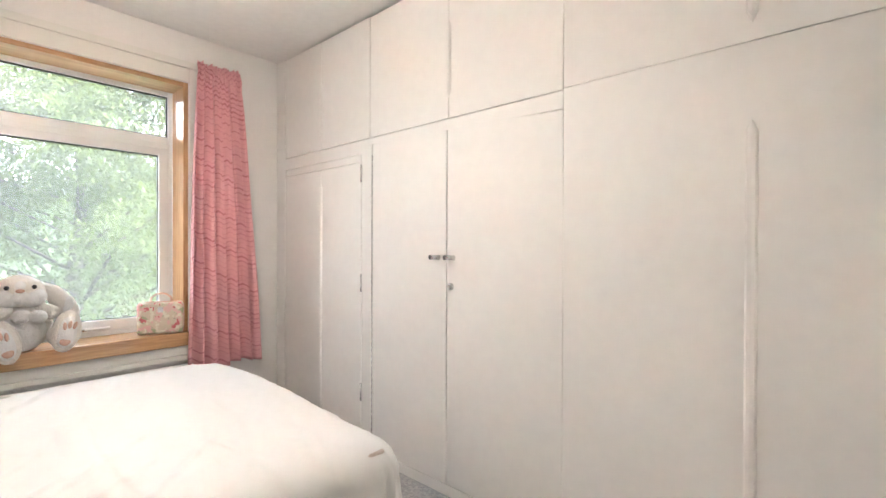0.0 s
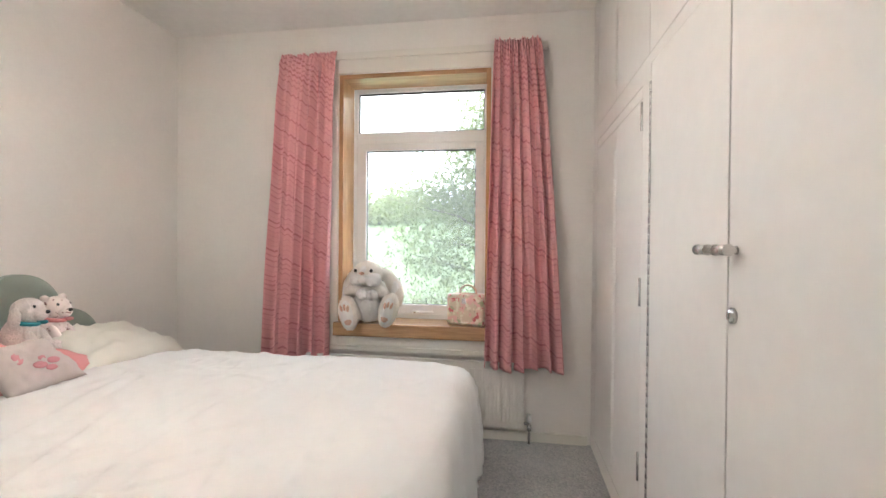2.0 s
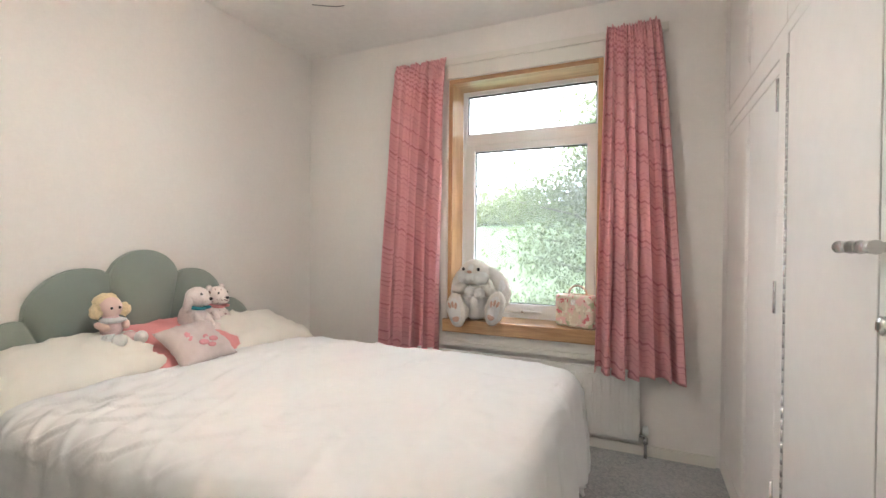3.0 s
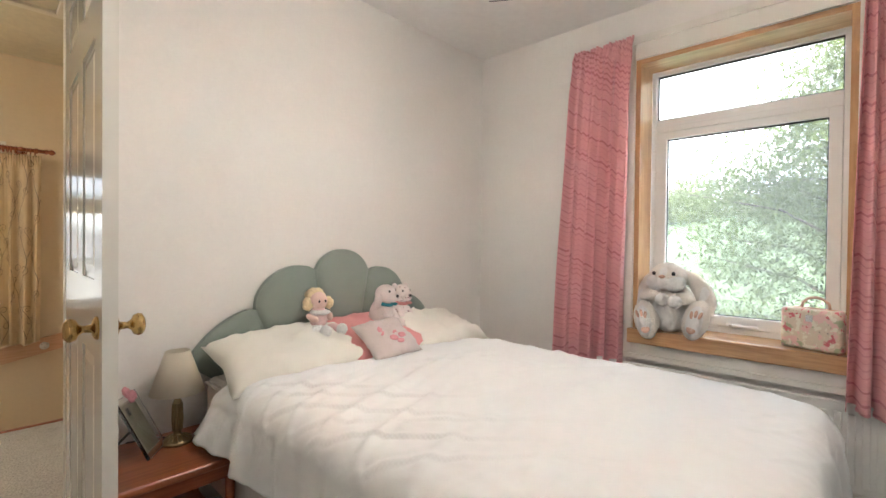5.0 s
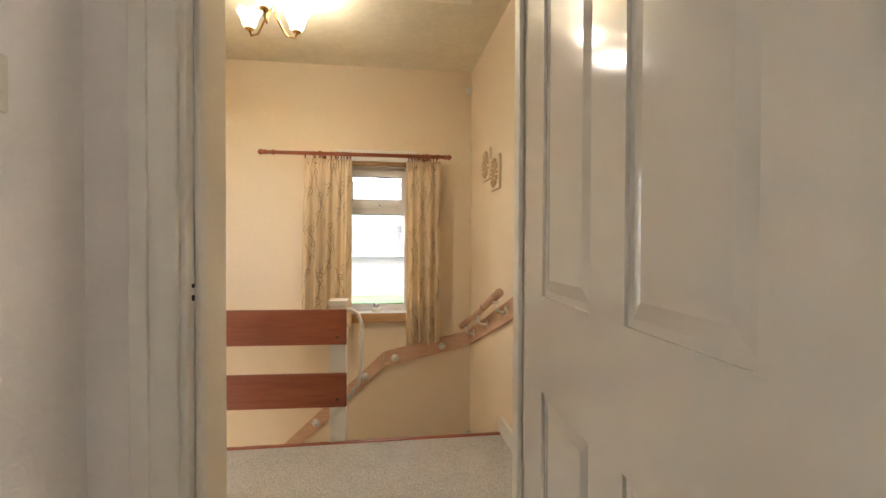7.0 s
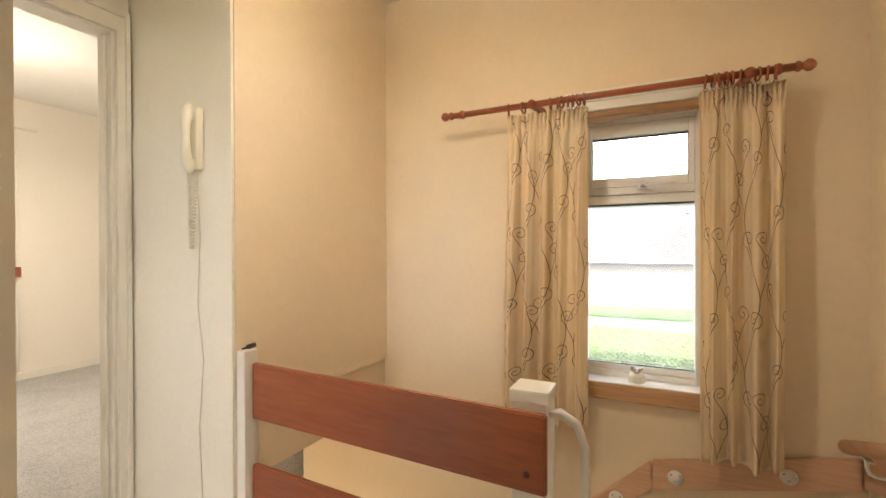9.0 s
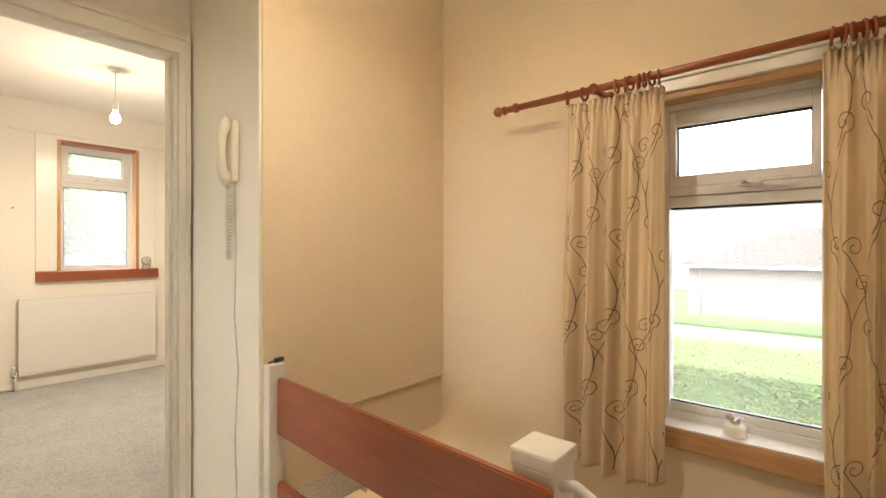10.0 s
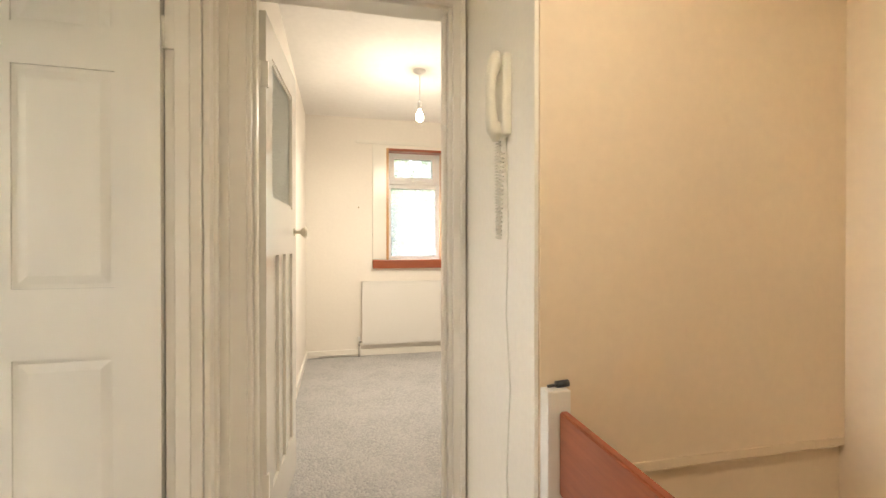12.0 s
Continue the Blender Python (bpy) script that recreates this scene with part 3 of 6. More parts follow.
# ---- doors ----
def six_panel_door(name, w, h, label, knobs, thick=0.038):
    """A moulded six-panel leaf from its hinge edge at the origin along +x, with raised fields on both faces."""
    th = thing(name, (0, 0, 0), label, "door", kind="structure")
    bm = boxes((0, w, -thick / 2 + 0.006, thick / 2 - 0.006, 0.008, h))
    part("core", bm, M_DOOR, th)
    st, mu = 0.112, 0.10
    pw = (w - 2 * st - mu) / 2
    rows = ((0.20, 0.83), (1.02, 1.62), (1.73, h - 0.11))
    xs = (st, st + pw + mu)
    for side in (-1, 1):
        y0, y1 = (thick / 2 - 0.006, thick / 2) if side > 0 else (-thick / 2, -thick / 2 + 0.006)
        bm = bmesh.new()
        box(bm, 0, st, y0, y1, 0.008, h)
        box(bm, w - st, w, y0, y1, 0.008, h)
        box(bm, st + pw, st + pw + mu, y0, y1, 0.008, h)
        zs = [0.008] + [v for r in rows for v in r] + [h]
        for a, b in zip(zs[::2], zs[1::2]):
            for x in xs:
                box(bm, x, x + pw, y0, y1, a, b)
        part("stiles_and_rails", bm, M_DOOR, th)
        for x in xs:
            for a, b in rows:
                bm = bmesh.new()
                yo, yi = (y1 - 0.0015, y0) if side > 0 else (y0 + 0.0015, y1)
                e = 0.012
                m = 0.035
                outer = [bm.verts.new(p) for p in ((x + e, yi, a + e), (x + pw - e, yi, a + e), (x + pw - e, yi, b - e), (x + e, yi, b - e))]
                inner = [bm.verts.new(p) for p in ((x + m, yo, a + m), (x + pw - m, yo, a + m), (x + pw - m, yo, b - m), (x + m, yo, b - m))]
                bm.faces.new(inner)
                for k in range(4):
                    bm.faces.new((outer[k], outer[(k + 1) % 4], inner[(k + 1) % 4], inner[k]))
                part("panel", bm, M_DOOR, th)
    if knobs:
        for side in (-1, 1):
            bm = bmesh.new()
            lathe(bm, [(0.0, 0), (0.028, 0.0), (0.028, 0.004), (0.022, 0.009), (0.010, 0.012), (0.008, 0.028), (0.013, 0.036), (0.024, 0.041), (0.028, 0.050), (0.027, 0.058), (0.018, 0.064), (0.0, 0.066)], (w - 0.062, side * (thick / 2), 0.908), 24, (0, side, 0))
            part("door_knob", bm, M_BRASS, th, "polished brass knob", smooth=False)
    return th


d1 = six_panel_door("door_1", 0.755, 1.985, "cream gloss six-panel bedroom door standing open", True, 0.031)
d1.matrix_world = pose(-0.198, -0.83, 0, 0, 0, 88.2)
d3 = six_panel_door("door_3", 0.80, 1.985, "cream gloss six-panel side room door standing open", False)
d3.matrix_world = pose(1.858, -1.448, 0, 0, 0, 92)

# far room door: glazed top, knob, three upright panels below
d2 = thing("door_2", (0, 0, 0), "white gloss old door with obscured glass standing open", "door", kind="structure")
dw, dt = 0.68, 0.036
bm = bmesh.new()
for r in ((0, 0.11, 0.008, 1.975), (dw - 0.11, dw, 0.008, 1.975), (0.11, dw - 0.11, 0.008, 0.21), (0.11, dw - 0.11, 1.10, 1.31), (0.11, dw - 0.11, 1.85, 1.975)):
    box(bm, r[0], r[1], -dt / 2, dt / 2, r[2], r[3])
for x in (0.24, 0.39):
    box(bm, x, x + 0.045, -dt / 2, dt / 2, 0.21, 1.10)
part("stiles_and_rails", bm, M_DOOR, d2)
for x0, x1 in ((0.11, 0.24), (0.285, 0.39), (0.435, dw - 0.11)):
    part("panel", boxes((x0, x1, -0.006, 0.006, 0.21, 1.10)), M_DOOR, d2)
part("pane", boxes((0.11, dw - 0.11, -0.003, 0.003, 1.31, 1.85)), M_OBSCURE, d2, "obscured glass pane")
bm = bmesh.new()
for r in ((0.11, 0.125, 1.31, 1.85), (dw - 0.125, dw - 0.11, 1.31, 1.85), (0.125, dw - 0.125, 1.31, 1.325), (0.125, dw - 0.125, 1.835, 1.85)):
    for s in (-1, 1):
        box(bm, r[0], r[1], min(s * 0.004, s * 0.014), max(s * 0.004, s * 0.014), r[2], r[3])
part("glazing_bead", bm, M_DOOR, d2)
for s in (-1, 1):
    bm = bmesh.new()
    lathe(bm, [(0.0, 0), (0.020, 0.0), (0.020, 0.004), (0.009, 0.008), (0.008, 0.03), (0.020, 0.038), (0.027, 0.050), (0.022, 0.060), (0.0, 0.064)], (dw - 0.055, s * dt / 2, 1.205), 20, (0, s, 0))
    part("door_knob", bm, M_CREAMPLASTIC, d2, "ivory door knob")
d2.matrix_world = pose(2.118, -1.672, 0, 0, 0, -3.5)


# ---- windows ----
def window(name, m, x0, x1, z0, z1, deep, upper, lower, sash_low, pine, pine_up, sill, label, latch):
    """A plastic two-light window in a wooden lining. Local x along the wall, y outwards, z up.
    upper, lower: glass edges (x0, x1, z0, z1); sill: (x0, x1, top, foot, nose)."""
    th = thing(name, (0, 0, 0), label, "window", kind="structure")
    t = 0.026
    part("lining", boxes((x0, x0 + t, 0.0, deep, sill[2], z1)), pine_up, th, "varnished wood lining")
    part("lining", boxes((x1 - t, x1, 0.0, deep, sill[2], z1)), pine_up, th, "varnished wood lining")
    part("lining", boxes((x0 + t, x1 - t, 0.0, deep, z1 - t, z1)), pine, th, "varnished wood lining")
    bm = soft_box(sill[0], sill[1], -sill[4], -0.001, sill[3], sill[2], 0.006)
    box(bm, x0 + 0.001, x1 - 0.001, 0.0, deep, sill[2] - 0.03, sill[2])
    part("window_sill", bm, pine, th, "varnished wooden sill")
    # White sheet over the pine, in place of sky glare on the sill.
    if name == "window_2":
        part("sill_glare", boxes((x0 + 0.002, x1 - 0.002, -sill[4] + 0.006, deep - 0.001, sill[2] + 0.0005, sill[2] + 0.004)), M_UPVC, th, "white sheet for the sky glare on the sill")
    fx0, fx1, fz0, fz1 = x0 + t, x1 - t, sill[2], z1 - t
    d0, d1 = deep, deep + 0.06
    mid0, mid1 = lower[3], upper[2]

    def bars(nm, a0, a1, c0, c1, glass_edges, y0, y1):
        g = glass_edges
        bm = bmesh.new()
        for r in ((a0, g[0], c0, c1), (g[1], a1, c0, c1), (g[0], g[1], c0, g[2]), (g[0], g[1], g[3], c1)):
            moulding(bm, r[0], r[1], y0, y1, r[2], r[3])
        return part(nm, bm, M_UPVC, th)

    split = (mid0 + mid1) / 2
    outer = bmesh.new()
    for r in ((fx0, fx0 + 0.024, fz0, fz1), (fx1 - 0.024, fx1, fz0, fz1), (fx0 + 0.024, fx1 - 0.024, fz0, fz0 + 0.03), (fx0 + 0.024, fx1 - 0.024, fz1 - 0.024, fz1), (fx0 + 0.024, fx1 - 0.024, split - 0.016, split + 0.016)):
        moulding(outer, r[0], r[1], d0, d1, r[2], r[3])
    part("window_frame", outer, M_UPVC, th, "white plastic frame")
    ins = (0.014, 0.0) if sash_low else (0.0, 0.014)
    bars("sash", fx0 + 0.025, fx1 - 0.025, fz0 + 0.031, split - 0.017, lower, d0 + 0.012 - ins[0], d1 - 0.006)
    bars("sash", fx0 + 0.025, fx1 - 0.025, split + 0.017, fz1 - 0.025, upper, d0 + 0.012 - ins[1], d1 - 0.006)
    for g in (upper, lower):
        bm = bmesh.new()
        e = 0.004
        for r in ((g[0], g[0] + e, g[2], g[3]), (g[1] - e, g[1], g[2], g[3]), (g[0], g[1], g[2], g[2] + e), (g[0], g[1], g[3] - 0.007, g[3])):
            box(bm, r[0], r[1], d0 + 0.02, d0 + 0.032, r[2], r[3])
        part("gasket", bm, M_GASKET, th, "black rubber gasket")
        pane = part("pane", boxes((g[0], g[1], d0 + 0.033, d0 + 0.037, g[2], g[3])), {"window_1": M_GLASS, "window_2": M_VEILED, "window_3": M_VEILED_FAR}[name], th, "clear glass pane")
        pane.visible_shadow = False
    lx, lz = latch
    bm = soft_box(lx - 0.035, lx + 0.035, d0 - 0.014, d0 + 0.011 - 0.014, lz - 0.012, lz + 0.012, 0.006)
    tube(bm, [(lx, d0 - 0.012, lz), (lx, d0 - 0.03, lz + 0.003), (lx + 0.03, d0 - 0.036, lz + 0.003), (lx + 0.11, d0 - 0.034, lz + 0.004)], 0.007, 8)
    lock = part("window_handle", bm, M_UPVC, th, "white lever handle")
    part("lock_barrel", soft_box(lx - 0.02, lx + 0.006, d0 - 0.032, d0 - 0.013, lz - 0.006, lz + 0.006, 0.003), M_STEEL, lock, "small steel lock barrel")
    th.matrix_world = m
    return th


window("window_1", pose(WX, 0, 0, 0, 0, 90), 0.25, 1.18, 0.60, 2.17, 0.19, (0.304, 1.129, 1.862, 2.118), (0.36, 1.078, 0.745, 1.742), True,
       M_PINE_X, M_PINE_Z, (0.235, 1.195, 0.655, 0.575, 0.05), "white plastic bedroom window in a varnished pine lining", (0.71, 0.70))
window("window_2", pose(0, -3.37, 0, 0, 0, 180), -0.425, 0.105, 0.575, 1.745, 0.07, (-0.352, 0.032, 1.458, 1.64), (-0.39, 0.066, 0.632, 1.345), False,
       M_PINE_X, M_PINE_Z, (-0.44, 0.12, 0.575, 0.505, 0.035), "white plastic landing window in a pine lining", (-0.13, 1.415))
window("window_3", pose(5.13, 0, 0, 0, 0, -90), 2.435, 3.06, 0.97, 2.17, 0.13, (2.535, 2.955, 1.885, 2.085), (2.50, 2.995, 1.03, 1.765), False,
       M_REDWOOD, M_PINE_Z, (2.29, 3.22, 0.995, 0.905, 0.04), "white plastic far room window in red stained lining", (2.75, 1.845))

trim("trim_window_1", [(WX, WX + 0.018, 0.165, 0.249, 0.50, 2.255), (WX, WX + 0.018, 1.181, 1.265, 0.50, 2.255), (WX, WX + 0.018, 0.2495, 1.1805, 2.171, 2.255), (WX, WX + 0.020, 0.2495, 1.1805, 0.515, 0.573), (WX, WX + 0.03, 0.15, 1.28, 0.485, 0.514), (WX, WX + 0.024, -0.14, 1.50, 2.2555, 2.297)], M_GLOSS, "white gloss painted window architrave")
trim("trim_window_2", [(-0.13, 0.45, -3.37, -3.352, 1.746, 1.785), (-0.135, 0.455, -3.37, -3.344, 1.7855, 1.806), (-0.14, 0.46, -3.37, -3.336, 1.8065, 1.828)], M_GLOSS, "white painted moulding above the landing window")
trim("trim_window_3", [(5.112, 5.13, -2.43, -2.29, 0.997, 2.20), (5.112, 5.13, -3.20, -3.065, 0.997, 2.20), (5.108, 5.13, -3.35, -2.12, 2.205, 2.235)], M_GLOSS, "white gloss painted far window surround")


# ---- curtains ----
def folds(count, amp, seed):
    """Depth of the folds across the cloth, uneven from fold to fold."""
    rnd = random.Random(seed)
    offs = [rnd.uniform(-0.9, 0.9) for _ in range(count + 2)]
    amps = [rnd.uniform(0.35, 1.35) for _ in range(count + 2)]

    def f(u, v):
        p = u * count
        k = min(int(p), count - 1)
        q = p - k
        a = amps[k] * (1 - q) + amps[k + 1] * q
        o = offs[k] * (1 - q) + offs[k + 1] * q
        s = math.sin(2 * math.pi * (p + 0.25 * o))
        s = math.copysign(abs(s) ** 0.75, s)
        return amp * (a * s + 0.16 * math.sin(2 * math.pi * 2.3 * p + 3 * o + 1.5 * v)) * (0.5 + 0.5 * v)
    return f


def curtain(name, m, top, foot, z_top, z_foot, count, amp, mat, seed, label, group, cloth_width):
    """Local x along the wall, y towards the wall, z up. top, foot: the cloth's edges at head and hem."""
    th = thing(name, (0, 0, 0), label, "curtain", group)
    f = folds(count, amp, seed)

    def at(u, v):
        w = 1 - v
        ease = w ** 0.75
        x = (top[0] * (1 - ease) + foot[0] * ease) * (1 - u) + (top[1] * (1 - ease) + foot[1] * ease) * u
        x += 0.35 * amp * math.cos(2 * math.pi * u * count + seed) * ease
        tight = 0.35 + 0.65 * min(1, w * 7)
        gather = max(0.0, 1 - w * 14)
        z = z_foot + (z_top - z_foot) * v + 0.010 * math.sin(9 * u + seed) * w + (0.004 * math.sin(61 * u + seed) + 0.004 * math.sin(23 * u)) * max(0.0, (v - 0.97) / 0.03)
        return Vector((x, f(u, w) * tight + 0.006 * math.sin(5 * z + 7 * u) + 0.013 * gather * math.sin(2 * math.pi * (24 / count if count > 9 else 18) * u) - 0.012 * math.exp(-((w - 0.032) / 0.012) ** 2), z))

    bm = bmesh.new()
    sheet(bm, at, count * 26, 90, lambda u, v: (u * cloth_width, z_foot + (z_top - z_foot) * v))
    ob = part("drape", bm, mat, th, smooth=True)
    ob.modifiers.new("cloth", "SOLIDIFY").thickness = 0.003
    th.matrix_world = m
    return th, at


def header_tape(th, at, mat):
    """A row of pinched pleats at the head."""
    bm = bmesh.new()
    n = 15
    for k in range(n):
        u = (k + 0.5) / n
        a, b, c = at(u, 0.995), at(u, 0.975), at(u, 0.945)
        tube(bm, [a + Vector((0, -0.003, -0.002)), b + Vector((0, -0.007, 0)), c + Vector((0, -0.003, 0))], [0.003, 0.0065, 0.002], 6)
    return part("header_pleats", bm, mat, th)


for nm, tp, ft, sd, zt in (("curtain", (-0.075, 0.272), (-0.17, 0.235), 3, 2.275), ("curtain", (1.205, 1.455), (1.165, 1.60), 8, 2.29)):
    c, at = curtain(nm, pose(WX + 0.085, 0, 0, 0, 0, 90), tp, ft, zt, 0.43, 5 if sd == 3 else 6, 0.052 if sd == 3 else 0.044, M_CURTAIN, sd, "pink cotton curtain with red zigzag lines, drawn open", "bedroom curtains", 0.95)
    header_tape(c, at, M_CURTAIN)


# ---- fitted wardrobes ----
WY = 1.76


def knob_pull(parent, x, z):
    bm = bmesh.new()
    lathe(bm, [(0.0, 0.0), (0.009, 0.0), (0.008, 0.022), (0.0, 0.022)], (x, WY - 0.002, z), 14, (0, -1, 0))
    tube(bm, [(x - 0.026, WY - 0.030, z), (x + 0.026, WY - 0.030, z)], 0.011, 12)
    tube(bm, [(x - 0.028, WY - 0.030, z), (x - 0.0262, WY - 0.030, z)], 0.0125, 12)
    tube(bm, [(x + 0.0262, WY - 0.030, z), (x + 0.028, WY - 0.030, z)], 0.0125, 12)
    return part("handle", bm, M_STEEL, parent, "small steel barrel handle")


def cover_strip(parent, x, z0, z1):
    """A half-round cover strip with pointed ends, down the meeting edge of two leaves."""
    bm = bmesh.new()
    w, d, tip = 0.016, 0.011, 0.035
    prof = [(-w, 0.0), (-w * 0.6, -d * 0.8), (0, -d), (w * 0.6, -d * 0.8), (w, 0.0)]
    rows = [(z0, 0.02), (z0 + tip, 1.0), (z1 - tip, 1.0), (z1, 0.02)]
    g = [[bm.verts.new((x + px * s, WY + py * s, z)) for px, py in prof] for z, s in rows]
    for a, b in zip(g, g[1:]):
        for i in range(4):
            bm.faces.new((a[i], a[i + 1], b[i + 1], b[i]))
    return part("cover_strip", bm, M_WARD, parent, "rounded cover strip with pointed ends")


def cupboard(name, x0, x1, z0, z1, leaves, label):
    """A carcass coloured dark for the shade in its reveals, and flush leaves."""
    th = thing(name, ((x0 + x1) / 2, WY + 0.3, z0), label, "wardrobe", "fitted wardrobe units")
    part("carcass", boxes((x0, x1, WY + 0.024, 2.355, z0, z1)), M_GAP, th, "inside edge coloured dark for gap shade")
    made = []
    for a, b, c, d in leaves:
        made.append(part("door", soft_box(a, b, WY, WY + 0.02, c, d, 0.0025, 2), M_WARD, th))
    return th, made


def surround(rows):
    bm = bmesh.new()
    for a, b, c, d in rows:
        box(bm, a, b, WY - 0.001, WY + 0.023, c, d)
    return bm


def sag(x):
    """How far the head of the double wardrobe has dropped towards its free edge."""
    return 0.033 * max(0.0, (x + 0.946) / 0.589)


face_frame = thing("wardrobe_face_frame", (-0.9, WY, 0), "white painted face frame of the fitted wardrobes", "wardrobe frame")
for r in [(-2.548, -2.44, 0.0, 2.468), (-1.588, -1.502, 0.0, 1.776), (0.69, 0.7245, 0, 2.468), (-2.44, -1.588, 1.70, 1.776), (-1.502, -0.357, 1.741, 1.776), (-2.44, -1.588, 0.0, 0.085), (-1.502, -0.357, 0.0, 0.05), (-0.357, 0.69, 0.0, 0.06)]:
    bm = surround([r])
    if r[2] == 1.741:
        for v in bm.verts:
            if v.co.z < 1.75:
                v.co.z -= sag(v.co.x)
    part("stile" if r[3] - r[2] > 0.5 else "rail", bm, M_WARD, face_frame)
a1, _ = cupboard("top_cupboard", -2.438, -1.524, 1.778, 2.466, [(-2.436, -2.002, 1.781, 2.456), (-1.998, -1.522, 1.781, 2.454)], "white painted top cupboard above the wardrobe by the window")
cover_strip(a1, -2.0, 1.83, 2.21)
a2, _ = cupboard("wardrobe", -2.438, -1.59, 0.087, 1.698, [(-2.436, -2.002, 0.089, 1.652), (-1.998, -1.596, 0.089, 1.652), (-2.436, -1.596, 1.655, 1.697)], "white painted narrow fitted wardrobe beside the window wall")
cover_strip(a2, -2.0, 0.14, 1.572)
for k in range(3):
    bm = bmesh.new()
    tube(bm, [(-1.592, WY - 0.002, 0.3 + k * 0.62), (-1.592, WY - 0.002, 0.40 + k * 0.62)], 0.006, 8)
    part("hinge", bm, M_STEEL, a2, "steel butt hinge")
b1_, _ = cupboard("top_cupboard", -1.50, -0.36, 1.778, 2.466, [(-1.517, -0.942, 1.781, 2.450), (-0.938, -0.359, 1.781, 2.450)], "white painted double top cupboard over the wardrobe")
cover_strip(b1_, -0.94, 1.874, 2.245)
b2_, leaves = cupboard("wardrobe", -1.50, -0.36, 0.052, 1.739, [(-1.494, -0.952, 0.053, 1.739), (-0.946, -0.357, 0.053, 1.736)], "white painted double wardrobe with steel handles and a lock")
for v in leaves[1].data.vertices:
    if v.co.z > 1.7:
        v.co.z -= sag(v.co.x)
knob_pull(leaves[0], -1.0, 1.125)
knob_pull(leaves[1], -0.908, 1.125)
bm = bmesh.new()
lathe(bm, [(0.0, 0.0), (0.017, 0.0), (0.017, 0.006), (0.011, 0.010), (0.0, 0.010)], (-0.922, WY, 0.99), 18, (0, -1, 0))
box(bm, -0.9245, -0.9195, WY - 0.013, WY - 0.009, 0.983, 0.997)
part("lock", bm, M_STEEL, leaves[1], "round steel lock")
bm = bmesh.new()
for k in range(46):
    z = 0.12 + k * 0.034
    tube(bm, [(-1.496, WY - 0.0015, z), (-1.496, WY - 0.0015, z + 0.030)], 0.0045, 6)
part("piano_hinge", bm, M_STEEL, b2_, "long steel piano hinge")
c1_, _ = cupboard("top_cupboard", -0.352, 0.69, 1.786, 2.466, [(-0.3555, 0.688, 1.7865, 2.456)], "white painted top cupboard next to the side wall")
cover_strip(c1_, 0.243, 1.838, 2.30)
c2_, _ = cupboard("wardrobe", -0.352, 0.69, 0.062, 1.785, [(-0.3555, 0.688, 0.064, 1.7848)], "white painted wide wardrobe next to the side wall")
cover_strip(c2_, 0.243, 0.14, 1.556)

# ---- radiator under the bedroom window ----
def radiator(name, m, length, z0, z1, ribbed, label, pipe_side=1):
    """Local x along the wall, y out into the room."""
    th = thing(name, (0, 0, 0), label, "radiator")
    bm = soft_box(0, length, 0.03, 0.055, z0, z1, 0.006)
    part("panel", bm, M_RADIATOR, th)
    if ribbed:
        bm = bmesh.new()
        n = int(length / 0.045)
        for k in range(n):
            x = (k + 0.5) * length / n
            moulding(bm, x - 0.013, x + 0.013, 0.052, 0.063, z0 + 0.035, z1 - 0.035)
        part("ribs", bm, M_RADIATOR, th)
    else:
        bm = bmesh.new()
        moulding(bm, 0.0, length, 0.053, 0.058, z0 + 0.02, z1 - 0.03)
        part("front_plate", bm, M_RADIATOR, th)
    bm = soft_box(0, length, 0.026, 0.06, z1 - 0.004, z1 + 0.008, 0.004)
    part("top_grille", bm, M_RADIATOR, th)
    for x in (0.12, length - 0.12):
        part("wall_bracket", boxes((x, x + 0.03, 0.001, 0.031, z0 + 0.06, z1 - 0.06)), M_RADIATOR, th)
    for x in ((length + 0.03,) if pipe_side > 0 else (-0.03,)):
        bm = bmesh.new()
        tube(bm, [(x, 0.04, 0.0), (x, 0.04, z0 + 0.03)], 0.008, 10)
        lathe(bm, [(0.011, 0), (0.013, 0.0), (0.013, 0.03), (0.0, 0.03)], (x, 0.04, z0 - 0.01), 12)
        tube(bm, [(x, 0.04, z0 + 0.03), (x - 0.035 * pipe_side, 0.04, z0 + 0.03)], 0.009, 10)
        valve = part("valve", bm, M_STEEL, th, "chromed radiator valve")
        bm = bmesh.new()
        lathe(bm, [(0.012, 0), (0.015, 0.003), (0.014, 0.035), (0.010, 0.045), (0.0, 0.046)], (x, 0.04, z0 + 0.04), 14)
        part("valve_cap", bm, M_UPVC, valve, "white plastic cap")
    th.matrix_world = m
    return th


radiator("radiator", pose(WX, 1.385, 0, 0, 0, -90), 1.32, 0.085, 0.455, True, "white ribbed panel radiator under the bedroom window", -1)

# ---- bed ----
bed = thing("bed_base", (-1.275, 0.16, 0), "pink ticking mattress on a low dark-legged divan", "bed")
part("divan", soft_box(-1.93, -0.62, -0.76, 1.10, 0.12, 0.33, 0.02), M_MATTRESS, bed, "fabric covered divan base")
part("mattress", soft_box(-1.935, -0.615, -0.77, 1.11, 0.332, 0.565, 0.05, 4), M_MATTRESS, bed, "pinkish quilted mattress")
bm = bmesh.new()
for z in (0.36, 0.545):
    tube(bm, [(-0.613, -0.74, z), (-0.613, 1.08, z)], 0.007, 8)
    tube(bm, [(-1.9, -0.772, z), (-0.65, -0.772, z)], 0.007, 8)
part("piping", bm, M_MATTRESS, bed)
